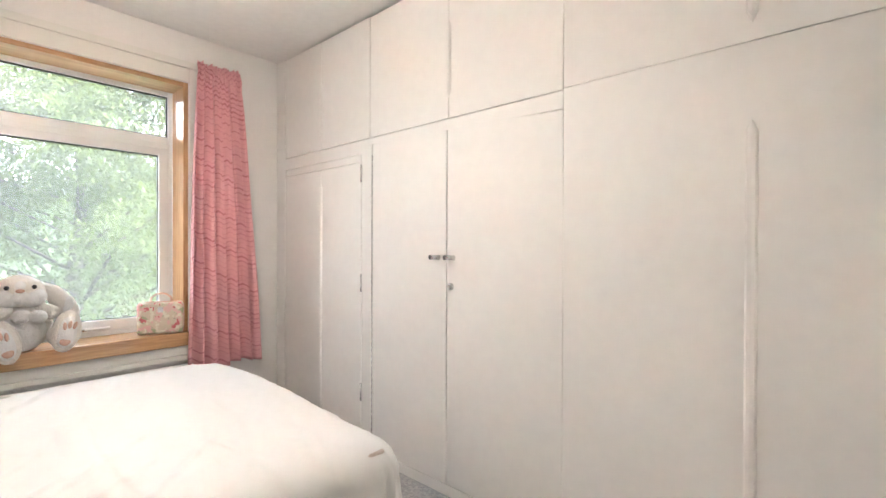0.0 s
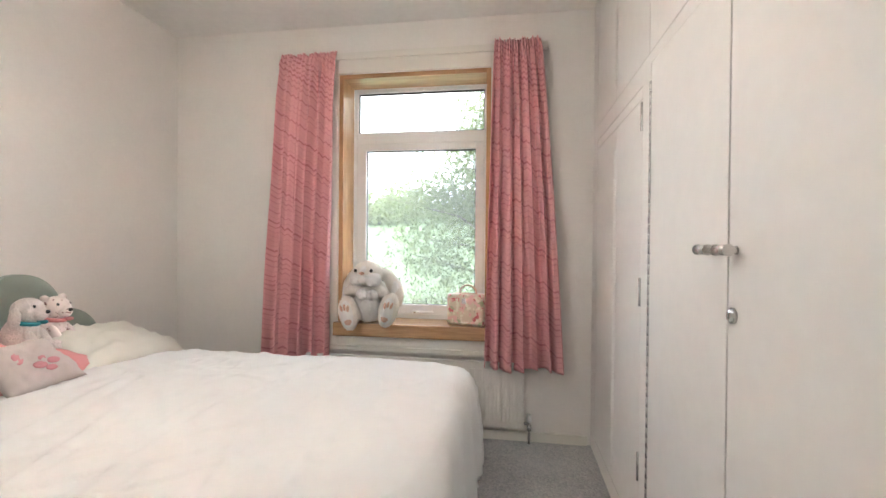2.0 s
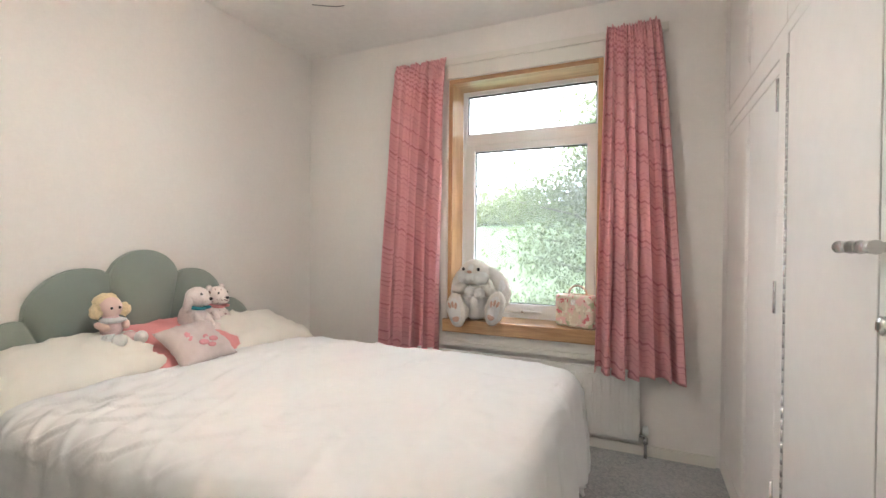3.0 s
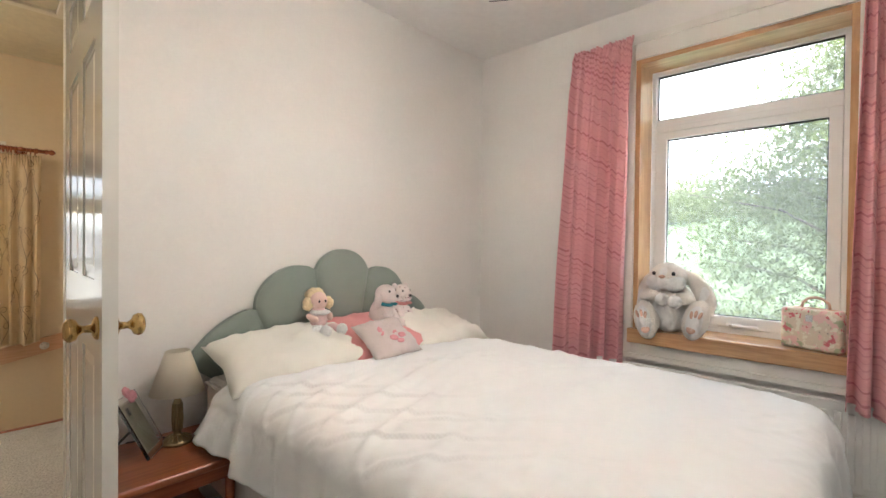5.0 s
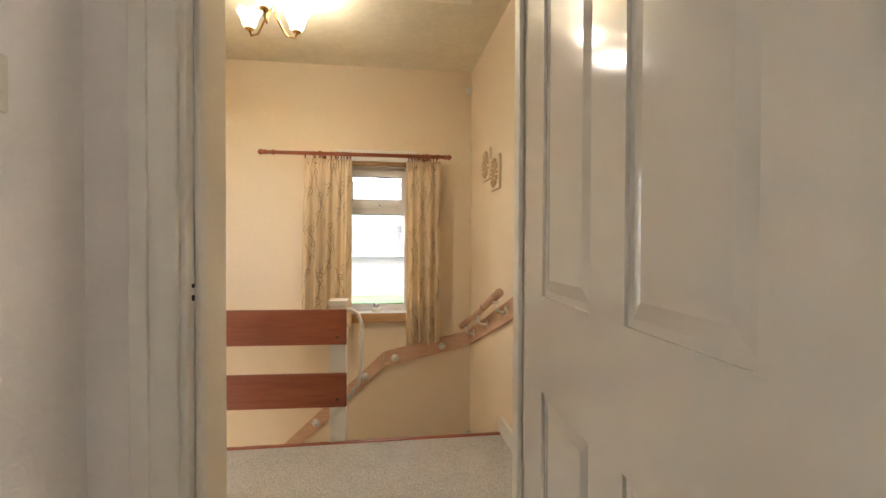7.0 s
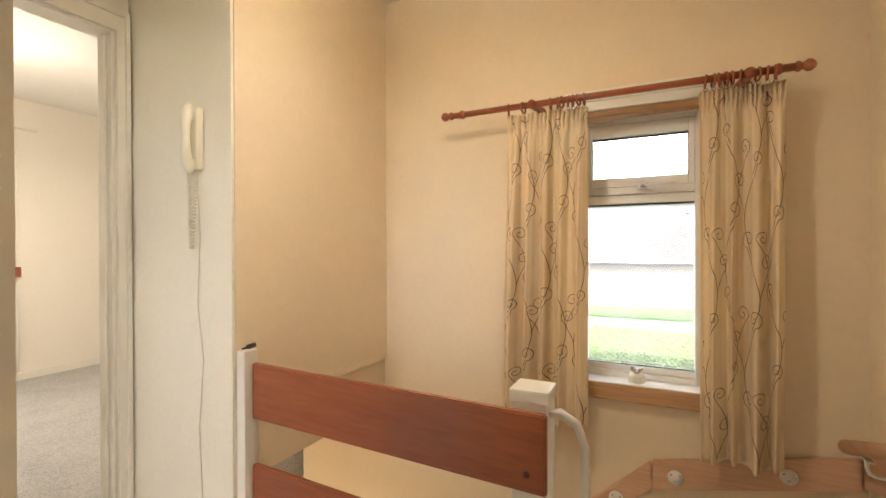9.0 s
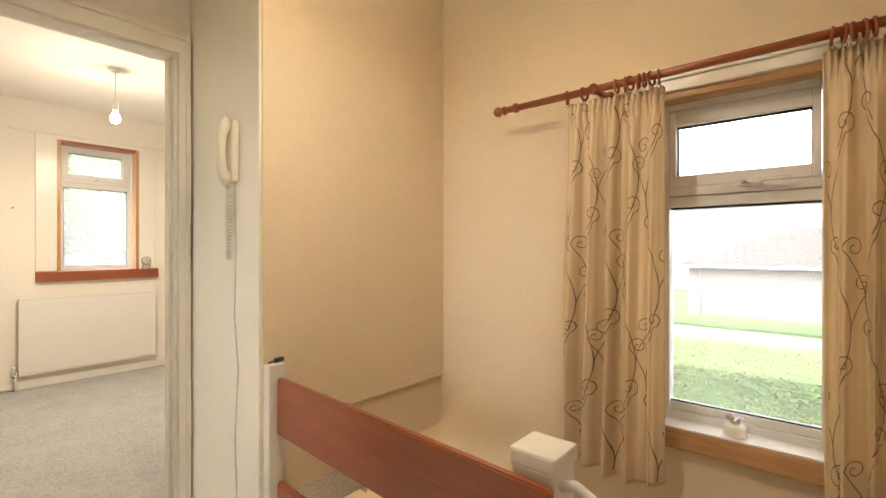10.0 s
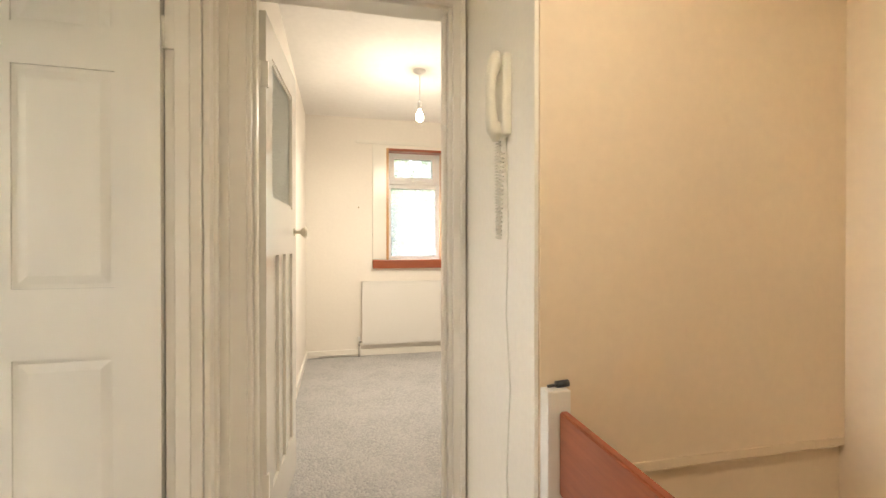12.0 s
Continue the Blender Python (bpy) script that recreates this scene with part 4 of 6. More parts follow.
for x in (-0.70, -1.85):
    for y in (-0.70, 1.0):
        bm = bmesh.new()
        lathe(bm, [(0.022, 0), (0.028, 0.119), (0, 0.119)], (x, y, 0), 14)
        part("leg", bm, M_DARKWOOD, bed, "dark turned leg")

head = thing("headboard", (-1.27, -0.82, 0.3), "sage green padded headboard shaped like a scallop shell", "headboard")
notch = [(-0.570, 0.60), (-0.850, 0.808), (-1.158, 0.978), (-1.491, 0.964), (-1.752, 0.805), (-1.955, 0.60)]
rise = [0.050, 0.096, 0.114, 0.085, 0.070]
for k in range(5):
    (xa, za), (xb, zb) = notch[k], notch[k + 1]

    def lobe(u, v, xa=xa, za=za, xb=xb, zb=zb, h=rise[k]):
        s = 2 * u - 1
        bulge = h * (1 - s * s) ** 0.70 / math.hypot(xb - xa, zb - za)
        top = Vector((xa + (xb - xa) * u + (zb - za) * bulge, 0, za + (zb - za) * u - (xb - xa) * bulge))
        foot = Vector((-1.27 + (top.x + 1.27) * 0.42, 0, 0.30))
        vv = v ** 0.8
        p = foot.lerp(top, vv)
        puff = (max(0.0, 1 - abs(s) ** 2.6) ** 0.5) * (max(0.0, 1 - max(0.0, (v - 0.55) / 0.45) ** 3) ** 0.5)
        return Vector((p.x, -0.848 + 0.026 + 0.045 * puff, p.z))

    bm = bmesh.new()
    sheet(bm, lobe, 20, 24)
    part("padded_lobe", bm, M_HEADBOARD, head, smooth=True)
bm = bmesh.new()
prof = []
for k in range(5):
    (xa, za), (xb, zb) = notch[k], notch[k + 1]
    for i in range(12):
        u = i / 12
        s = 2 * u - 1
        bulge = rise[k] * (1 - s * s) ** 0.70 / math.hypot(xb - xa, zb - za)
        prof.append((xa + (xb - xa) * u + (zb - za) * bulge, za + (zb - za) * u - (xb - xa) * bulge))
prof += [notch[-1], (-1.55, 0.30), (-0.99, 0.30)]
fr = [bm.verts.new((x, -0.820, z)) for x, z in prof]
bk = [bm.verts.new((x, -0.852, z)) for x, z in prof]
bm.faces.new(fr)
bm.faces.new(bk[::-1])
for i in range(len(prof)):
    j = (i + 1) % len(prof)
    bm.faces.new((fr[i], bk[i], bk[j], fr[j]))
part("back_board", bm, M_HEADBOARD, head)
for x in (-1.45, -1.09):
    part("strut", boxes((x - 0.03, x + 0.03, -0.85, -0.825, 0.0, 0.305)), M_DARKWOOD, head, "wooden strut")


# soft folds across the bed: place, slope, bend, from, to, width, height
DUVET_FOLDS = ((-0.34, 0.10, 0.25, -1.25, -0.30, 0.022, 0.013), (-0.20, 0.22, 0.30, -1.45, -0.32, 0.026, 0.016), (-0.06, 0.30, 0.25, -1.10, -0.30, 0.020, 0.012), (0.10, 0.18, -0.2, -1.50, -0.34, 0.030, 0.015),
               (0.27, 0.34, 0.1, -1.20, -0.32, 0.022, 0.012), (0.46, 0.15, 0.3, -1.35, -0.45, 0.026, 0.010), (-0.25, -0.12, 0.1, -1.80, -1.05, 0.018, 0.009), (0.02, -0.2, 0.15, -2.0, -1.2, 0.022, 0.009), (0.70, 0.25, -0.1, -1.1, -0.40, 0.028, 0.009),
               (-0.30, -1.5, 0.1, -1.02, -0.58, 0.017, 0.011), (-0.14, -1.3, -0.2, -1.12, -0.52, 0.014, 0.010), (0.02, -1.5, 0.3, -1.05, -0.50, 0.018, 0.012), (0.16, -1.2, 0.0, -1.25, -0.48, 0.013, 0.009), (0.30, -1.4, -0.2, -1.0, -0.46, 0.017, 0.011), (0.47, -1.1, 0.2, -1.1, -0.46, 0.014, 0.008), (0.12, -0.8, -0.4, -1.85, -1.2, 0.016, 0.008), (-0.5, -0.5, 0.2, -1.7, -1.2, 0.015, 0.008))


def duvet_at(u, v):
    over_e, over_w, over_f = 0.34 - 0.055 * math.exp(-(v / 0.16) ** 2), 0.40, 0.47
    x0, x1, y1 = -1.87, -0.68, 1.06
    X = x0 - over_w + (x1 - x0 + over_w + over_e) * u
    yh = -0.42 - 0.13 * max(0, min(1, (X + 1.15) / 0.6)) + 0.03 * math.sin(6 * X) - 0.09 * max(0, min(1, (X + 0.70) / 0.3))
    Y = yh + (y1 + over_f - yh) * v
    ox = X - x1 if X > x1 else (X - x0 if X < x0 else 0.0)
    oy = Y - y1 if Y > y1 else 0.0
    o = math.hypot(ox, oy)
    bx, by = max(x0, min(x1, X)), min(y1, Y)
    r = 0.10
    if o > 0:
        dx, dy = ox / o, oy / o
        if o < r * math.pi / 2:
            out, drop = r * math.sin(o / r), r * (1 - math.cos(o / r))
        else:
            rest = o - r * math.pi / 2
            flare = 0.05 + (0.42 * math.exp(-((Y - yh) / 0.34) ** 2) if ox > 0 and oy == 0 else 0.0)
            out, drop = r + flare * rest, r + rest * (1 - 0.5 * flare * flare)
        t = bx * dy * 8 - by * dx * 8
        out += min(1, drop * 4) * (0.014 * math.sin(3.1 * t + 1.1) + 0.010 * math.sin(5.7 * t + 0.4))
    else:
        dx = dy = out = drop = 0.0
    p = Vector((X, Y, 0))
    hump = 0.035 * max(0.0, 1 - ((bx + 1.27) / 0.7) ** 2) * max(0.0, 1 - ((by - 0.25) / 1.1) ** 2)
    wrinkle = 0.009 * noise.noise(p * 2.2) + 0.004 * noise.noise(p * 5.5 + Vector((3, 1, 0)))
    warp = 0.5 * noise.noise(p * 1.3 + Vector((0, 0, 2)))
    ridge = abs(noise.noise(Vector((X * 1.6 + Y * 4.2 + warp, X * 1.1 - Y * 0.9, 5))))
    ridge2 = abs(noise.noise(Vector((X * 4.5 - Y * 2.4 + warp * 2, Y * 1.2, 9))))
    wrinkle += (0.022 * max(0.0, 0.28 - ridge) + 0.018 * max(0.0, 0.20 - ridge2)) * max(0.35, 1.1 - v)
    for f1, f2, sh, am in ((1.9, 6.5, 11, 0.004), (5.5, 2.2, 17, 0.0035), (3.2, 9.5, 23, 0.003), (7.0, 7.5, 29, 0.002)):
        line = noise.noise(Vector((X * f1 + 0.5 * warp, Y * f2 + X * 1.3 + warp, sh)))
        wrinkle += am * math.exp(-(line / 0.085) ** 2) * (0.4 + 0.9 * abs(noise.noise(p * 1.7 + Vector((0, 0, sh)))))
    for fy, slope, curve, xa, xb, wide, tall in DUVET_FOLDS:
        span = min(1.0, max(0.0, (X - xa) / 0.22)) * min(1.0, max(0.0, (xb - X) / 0.12))
        if span > 0:
            d = (Y - fy - slope * (X + 0.7) - curve * (X + 0.7) ** 2 - 0.03 * noise.noise(p * 3 + Vector((fy, 0, 1)))) / (0.75 * wide)
            wrinkle += 0.75 * tall * span * (math.exp(-d * d) - 0.45 * math.exp(-((d - 1.6) * 0.9) ** 2))
    head_edge = 0.015 * math.exp(-((Y - yh) / 0.10) ** 2)
    foot_slump = 0.035 * max(0.0, min(1.0, (by - 0.62) / 0.44)) ** 1.5 * (0.35 + 0.65 * max(0.0, min(1.0, (bx + 1.35) / 0.67)))
    z = 0.600 + hump + wrinkle - head_edge - foot_slump - drop
    if by + out * dy < -0.42 and bx + out * dx > -0.64:
        z = max(z, 0.368)
    return Vector((bx + out * dx, by + out * dy, max(0.03, z)))


bm = bmesh.new()
sheet(bm, duvet_at, 230, 250)
duvet = tagged(part("duvet", bm, M_DUVET, smooth=True), "rumpled plain white cotton duvet spread over the bed", "duvet")
_sol = duvet.modifiers.new("thickness", "SOLIDIFY")
_sol.thickness, _sol.offset = 0.022, -1


def pillow(name, c, size, turn, mat, label, category="pillow", p=2.8, wr=0.020, seed=0, spin=0):
    bm = bmesh.new()
    for side in (1, -1):
        def f(u, v, side=side):
            a, b = 2 * u - 1, 2 * v - 1
            h = (max(0.0, 1 - abs(a) ** p) * max(0.0, 1 - abs(b) ** p)) ** 0.5
            pull = 1 - 0.09 * (1 - abs(a * b)) * max(abs(a), abs(b)) ** 3
            edge = min(1.0, 2.5 * h)
            w = wr * edge * (noise.noise(Vector((a * 2.2 + seed, b * 2.2, side))) + 0.5 * noise.noise(Vector((a * 6 + seed, b * 5, side))))
            w += 1.1 * wr * edge * max(0.0, 0.25 - abs(noise.noise(Vector((a * 2.5 - b * 3 + seed, a * 1.2 + b, 4))))) * 2
            w += 0.010 * noise.noise(Vector((a * 2 + seed, b * 2, 7)))
            return Vector((a * size[0] / 2 * pull, b * size[1] / 2 * pull, side * size[2] / 2 * h * (1.0 if side > 0 else 0.7) + w))
        sheet(bm, f, 26, 20)
    bmesh.ops.remove_doubles(bm, verts=bm.verts, dist=0.0015)
    ob = part(name, bm, mat, smooth=True)
    ob.matrix_world = pose(*c, *turn) @ pose(0, 0, 0, 0, 0, spin)
    return tagged(ob, label, category)


tagged(pillow("pillow", (-0.905, -0.575, 0.632), (0.62, 0.43, 0.18), (-15, 2, -5), M_PILLOW, "plump cream cotton pillow beside the bedside lamp"), group="bed pillows")
tagged(pillow("pillow", (-1.73, -0.575, 0.628), (0.62, 0.43, 0.18), (-13, -2, 5), M_PILLOW, "plump cream cotton pillow on the window side", seed=4), group="bed pillows")
pillow("folded_blanket", (-1.30, -0.57, 0.640), (0.50, 0.46, 0.17), (-14, 0, 4), M_PINKB, "folded coral pink fleece blanket between the pillows", "blanket", 4.5, 0.007, 9)
cush = pillow("cushion", (-1.235, -0.350, 0.692), (0.245, 0.235, 0.085), (-32, -8, -24), M_CUSHION, "small pale linen cushion with pink applique", "cushion", 3.2, 0.010, 6, 24)
bm = bmesh.new()
for q, rr in (((0.02, 0.05), 0.022), ((-0.025, 0.045), 0.020), ((0.0, 0.075), 0.018), ((-0.005, 0.02), 0.018)):
    blob(bm, (q[0] - 0.02, q[1] - 0.01, 0.043), (rr, rr * 0.8, 0.004), (0, 0, 30 * q[0]), 0, 10)
blob(bm, (0.035, -0.02, 0.043), (0.016, 0.038, 0.004), (0, 0, -20), 0, 10)
part("applique", bm, M_APPLIQUE).parent = cush

# ---- soft toys on the bed ----
def fuzz(bm, count, length, seed, slots):
    """Short tufts of pile over the faces of the given slots."""
    rnd = random.Random(seed)
    bm.normal_update()
    faces = [f for f in bm.faces if f.material_index in slots]
    sums = list(itertools.accumulate(f.calc_area() for f in faces))
    for f in rnd.choices(faces, cum_weights=sums, k=count):
        c = f.calc_center_median()
        v = f.verts[rnd.randrange(len(f.verts))].co
        q = c.lerp(v, rnd.random() * 0.9)
        lean = Vector((rnd.uniform(-1, 1), rnd.uniform(-1, 1), rnd.uniform(-1.2, 0.5)))
        d = (f.normal + lean * 0.75).normalized() * length * rnd.uniform(0.6, 1.3)
        s = d.cross(lean).normalized() * length * 0.14
        tri = bm.faces.new([bm.verts.new(k) for k in (q - s, q + s, q + d)])
        tri.material_index, tri.smooth = f.material_index, True


bm = bmesh.new()
bx, by, bz = -1.06, -0.640, 0.742
blob(bm, (bx, by, bz + 0.105), (0.045, 0.042, 0.046), (0, 0, 0), 0, 16)
blob(bm, (bx, by - 0.020, bz + 0.124), (0.050, 0.042, 0.042), (0, 0, 0), 1, 14, 0.25)
for s in (-1, 1):
    blob(bm, (bx + s * 0.055, by + 0.005, bz + 0.095), (0.024, 0.020, 0.030), (0, 0, 0), 1, 12, 0.35)
    blob(bm, (bx + s * 0.045, by + 0.03, bz + 0.035), (0.016, 0.035, 0.016), (-20, 0, s * 25), 2, 10)
    blob(bm, (bx + s * 0.035 - 0.01, by + 0.075, bz - 0.018), (0.024, 0.048, 0.024), (-8, 0, s * -14), 3, 12)
    blob(bm, (bx + s * 0.042 - 0.012, by + 0.118, bz - 0.016), (0.026, 0.024, 0.028), (0, 0, 0), 4, 12)
    blob(bm, (bx + s * 0.016, by + 0.041, bz + 0.108), (0.005, 0.003, 0.006), (0, 0, 0), 5, 8)
blob(bm, (bx, by + 0.01, bz + 0.03), (0.045, 0.036, 0.052), (0, 0, 0), 3, 14, 0.1)
blob(bm, (bx, by + 0.02, bz + 0.055), (0.052, 0.040, 0.014), (0, 0, 0), 4, 14, 0.2)
box(bm, bx + 0.035, bx + 0.085, by + 0.095, by + 0.099, bz - 0.045, bz + 0.012, 4)
tagged(part("rag_doll", bm, [M_SKINPINK, M_HAIR, M_SKINPINK, M_DRESS, M_FURW, M_BLACK]), "soft doll with yellow hair and pink clothes", "doll")


def puppy(name, m, mats, label, ears):
    """A seated plush animal that faces local +x. Slots: body, ear, ribbon, nose."""
    bm = bmesh.new()
    blob(bm, (0, 0, 0.07), (0.062, 0.055, 0.075), (0, 12, 0), 0, 16, 0.05)
    blob(bm, (0.025, 0, 0.165), (0.055, 0.050, 0.050), (0, 0, 0), 0, 16, 0.04)
    blob(bm, (0.066, 0, 0.150), (0.028, 0.030, 0.026), (0, 0, 0), 0, 12)
    blob(bm, (0.092, 0, 0.158), (0.009, 0.010, 0.008), (0, 0, 0), 3, 8)
    for s in (-1, 1):
        blob(bm, (0.062, s * 0.028, 0.182), (0.006, 0.006, 0.007), (0, 0, 0), 3, 8)
        if ears == "long":
            blob(bm, (0.012, s * 0.052, 0.140), (0.022, 0.012, 0.045), (s * 12, 0, 0), 1, 12)
        else:
            blob(bm, (0.015, s * 0.042, 0.205), (0.014, 0.018, 0.018), (0, 0, 0), 1, 10)
        blob(bm, (0.062, s * 0.035, 0.045), (0.020, 0.020, 0.058), (0, -28, 0), 0, 12)
        blob(bm, (0.092, s * 0.038, 0.006), (0.028, 0.022, 0.018), (0, 0, 0), 0, 10)
        blob(bm, (0.045, s * 0.065, 0.015), (0.058, 0.026, 0.025), (0, 0, s * 18), 0, 12)
    blob(bm, (-0.065, 0.02, 0.02), (0.035, 0.014, 0.014), (0, 0, 30), 0, 8)
    ring(bm, (0.018, 0, 0.122), 0.043, 0.0085, (0.25, 0, 1), 18, 6, 2)
    blob(bm, (0.068, 0.02, 0.115), (0.014, 0.018, 0.008), (0, 0, 0), 2, 8)
    fuzz(bm, 2500, 0.004, 3, (0, 1))
    ob = part(name, bm, mats)
    ob.matrix_world = m
    return tagged(ob, label, "soft toy")


puppy("toy_dog", pose(-1.395, -0.59, 0.695, 0, 0, 112), [M_FURPINK, M_FURPINK, M_TEAL, M_BLACK], "pale pink plush dog with a teal ribbon", "long")
puppy("toy_leopard", pose(-1.575, -0.668, 0.680, 0, 0, 96), [M_SPOT, M_SPOT, M_PINKB, M_BLACK], "spotted pale plush animal with a pink bow", "round")

# ---- things on the bedroom sill ----
bm = bmesh.new()
rx, ry, rz = -2.605, 0.440, 0.655
toy = Vector((rx, ry, rz))


def fur(c, r, turn=(0, 0, 0), mi=0, n=16, rough=0.06):
    blob(bm, toy + Vector(c), r, turn, mi, n, rough)


fur((0, 0, 0.135), (0.100, 0.118, 0.140), (0, -6, 0), 0, 22)
fur((0.055, 0.0, 0.105), (0.062, 0.088, 0.105), (0, 0, 0), 1, 18, 0.05)
fur((0.030, -0.012, 0.292), (0.088, 0.098, 0.082), (0, -12, 0), 0, 22, 0.04)
fur((0.070, -0.058, 0.268), (0.052, 0.052, 0.048), (0, 0, 0), 1, 16, 0.06)
fur((0.072, 0.034, 0.266), (0.052, 0.054, 0.048), (0, 0, 0), 1, 16, 0.06)
fur((0.096, -0.014, 0.272), (0.034, 0.040, 0.036), (0, 0, 0), 1, 14, 0.04)
fur((0.092, -0.014, 0.318), (0.030, 0.026, 0.030), (0, 0, 0), 1, 12, 0.04)
fur((0.124, -0.016, 0.302), (0.012, 0.017, 0.010), (0, 0, 0), 2, 8, 0)
for e in (-0.062, 0.036):
    fur((0.106, e, 0.318), (0.010, 0.010, 0.011), (0, 0, 0), 3, 8, 0)
for s, lift in ((-1, 0.008), (1, 0.0)):
    fur((0.070, s * 0.085, 0.190 + lift), (0.040, 0.062, 0.038), (s * -14, 0, s * -34), 0, 14, 0.08)
    fur((0.122, s * 0.030 + 0.018, 0.172 + lift), (0.034, 0.036, 0.034), (0, 0, 0), 1, 14, 0.06)
for ear in ([(-0.01, -0.060, 0.312), (0.0, -0.108, 0.272), (0.012, -0.138, 0.205), (0.020, -0.144, 0.135), (0.026, -0.140, 0.085)], [(-0.01, 0.050, 0.312), (0.005, 0.112, 0.280), (0.022, 0.158, 0.225), (0.032, 0.182, 0.165), (0.036, 0.185, 0.120)]):
    pts = [toy + Vector(q) for q in ear]
    tube(bm, pts, [0.030, 0.040, 0.047, 0.044, 0.026], 16, 0)
    blob(bm, pts[-1], (0.026, 0.027, 0.026), (0, 0, 0), 0, 12, 0.1)
    blob(bm, pts[2].lerp(pts[3], 0.5) + Vector((0.030, 0, 0)), (0.018, 0.026, 0.062), (0, 0, 0), 1, 12, 0.1)
for side, fy, fz, tw, hx in ((-1, -0.078, 0.072, 14, 0.172), (1, 0.152, 0.090, -12, 0.135)):
    fur((0.085, fy * 0.9, 0.062), (0.090, 0.052, 0.056), (0, 0, side * 10), 0, 16, 0.05)
    fur((hx, fy, fz), (0.040, 0.060, 0.104), (tw, -12, 0), 0, 20, 0.04)
    fur((hx + 0.018, fy, fz - 0.002), (0.030, 0.043, 0.084), (tw, -12, 0), 1, 18, 0.02)
    fur((hx + 0.042, fy + tw * 0.0008, fz - 0.040), (0.011, 0.024, 0.027), (tw, -12, 0), 2, 12, 0)
    for q in (-1, 0, 1):
        fur((hx + 0.040, fy + q * 0.020 - tw * 0.0008, fz + 0.036 - abs(q) * 0.006), (0.009, 0.008, 0.020), (tw + q * -10, -12, 0), 2, 10, 0)
fuzz(bm, 12000, 0.007, 5, (0, 1))
rabbit = tagged(part("toy_rabbit", bm, [M_FURG, M_FURW, M_PADPINK, M_BLACK]), "large beige and white plush rabbit on the window sill", "soft toy")

case = thing("toy_suitcase", (-2.60, 1.05, 0.655), "small suitcase covered in pink and cream floral paper", "suitcase")
bm = soft_box(-0.055, 0.055, -0.118, 0.118, 0.0, 0.185, 0.022, 4)
body = part("body", bm, M_CASE, None, smooth=True)
bm = bmesh.new()
tube(bm, [(-0.056, -0.1, 0.1), (-0.056, 0.1, 0.1)], 0.002, 6)
for x in (-0.012, 0.012):
    ring_pts = []
    for i in range(20):
        a = 2 * math.pi * i / 20
        cx, cz = math.cos(a), math.sin(a)
        ring_pts.append((x, 0.119 * (abs(cx) ** 0.35) * (1 if cx > 0 else -1), 0.0925 + 0.0935 * (abs(cz) ** 0.35) * (1 if cz > 0 else -1)))
    tube(bm, ring_pts + ring_pts[:1], 0.0028, 6)
rim = part("rim", bm, M_PADPINK, None, "pale stitched rim")
bm = bmesh.new()
tube(bm, [(0, -0.055, 0.183), (0, -0.05, 0.212), (0, -0.025, 0.232), (0, 0.0, 0.237), (0, 0.025, 0.232), (0, 0.05, 0.212), (0, 0.055, 0.183)], 0.006, 10)
handle = part("handle", bm, M_PADPINK, None, "pink corded handle")
bm = boxes((0.054, 0.058, -0.014, 0.014, 0.13, 0.16))
latch_ob = part("latch", bm, M_STEEL, None, "small metal latch")
for o in (body, rim, handle, latch_ob):
    o.parent = case
case.rotation_euler = (0, 0, radians(-20))

# ---- bedside table, lamp, photo frame ----
TT = 0.345
table = thing("bedside_table", (-0.42, -0.64, 0), "reddish cherry wood bedside table beside the bed", "table")
part("tabletop", soft_box(-0.625, -0.215, -0.845, -0.44, TT - 0.028, TT, 0.010, 3), M_TABLE, table)
part("apron", boxes((-0.60, -0.24, -0.475, -0.455, TT - 0.075, TT - 0.028)), M_TABLE, table)
part("shelf", soft_box(-0.59, -0.25, -0.82, -0.48, 0.09, 0.108, 0.004), M_TABLE, table)
for x in (-0.60, -0.24):
    for y in (-0.825, -0.465):
        bm = bmesh.new()
        tube(bm, [(x, y, 0), (x, y, TT - 0.028)], [0.012, 0.018], 12)
        part("leg", bm, M_TABLE, table)
lampob = thing("table_lamp", (-0.50, -0.715, TT), "antique brass table lamp with a cream cloth shade", "lamp")
bm = bmesh.new()
lathe(bm, [(0.0, 0.0), (0.055, 0.0), (0.056, 0.008), (0.050, 0.014), (0.030, 0.024), (0.014, 0.030), (0.012, 0.036), (0.016, 0.045), (0.018, 0.09), (0.016, 0.15), (0.011, 0.175), (0.014, 0.182), (0.009, 0.19), (0.009, 0.22), (0, 0.22)], (-0.50, -0.715, TT), 24)
part("stem", bm, M_BRASSD, lampob, "reeded antique brass stem")
bm = bmesh.new()
for k in range(14):
    a = 2 * math.pi * k / 14
    tube(bm, [(-0.50 + 0.0155 * math.cos(a), -0.715 + 0.0155 * math.sin(a), TT + 0.046), (-0.50 + 0.019 * math.cos(a), -0.715 + 0.019 * math.sin(a), TT + 0.09), (-0.50 + 0.0165 * math.cos(a), -0.715 + 0.0165 * math.sin(a), TT + 0.15)], 0.0025, 5)
    tube(bm, [(-0.50 + 0.020 * math.cos(a), -0.715 + 0.020 * math.sin(a), TT + 0.028), (-0.50 + 0.048 * math.cos(a), -0.715 + 0.048 * math.sin(a), TT + 0.015)], 0.003, 5)
part("reeding", bm, M_BRASSD, lampob)
bm = bmesh.new()
lathe(bm, [(0.094, 0.195), (0.042, 0.352), (0.040, 0.352), (0.092, 0.195), (0.094, 0.195)], (-0.50, -0.715, TT), 36)
part("shade", bm, M_SHADE, lampob, "cream cone-shaped cloth shade")
bm = bmesh.new()
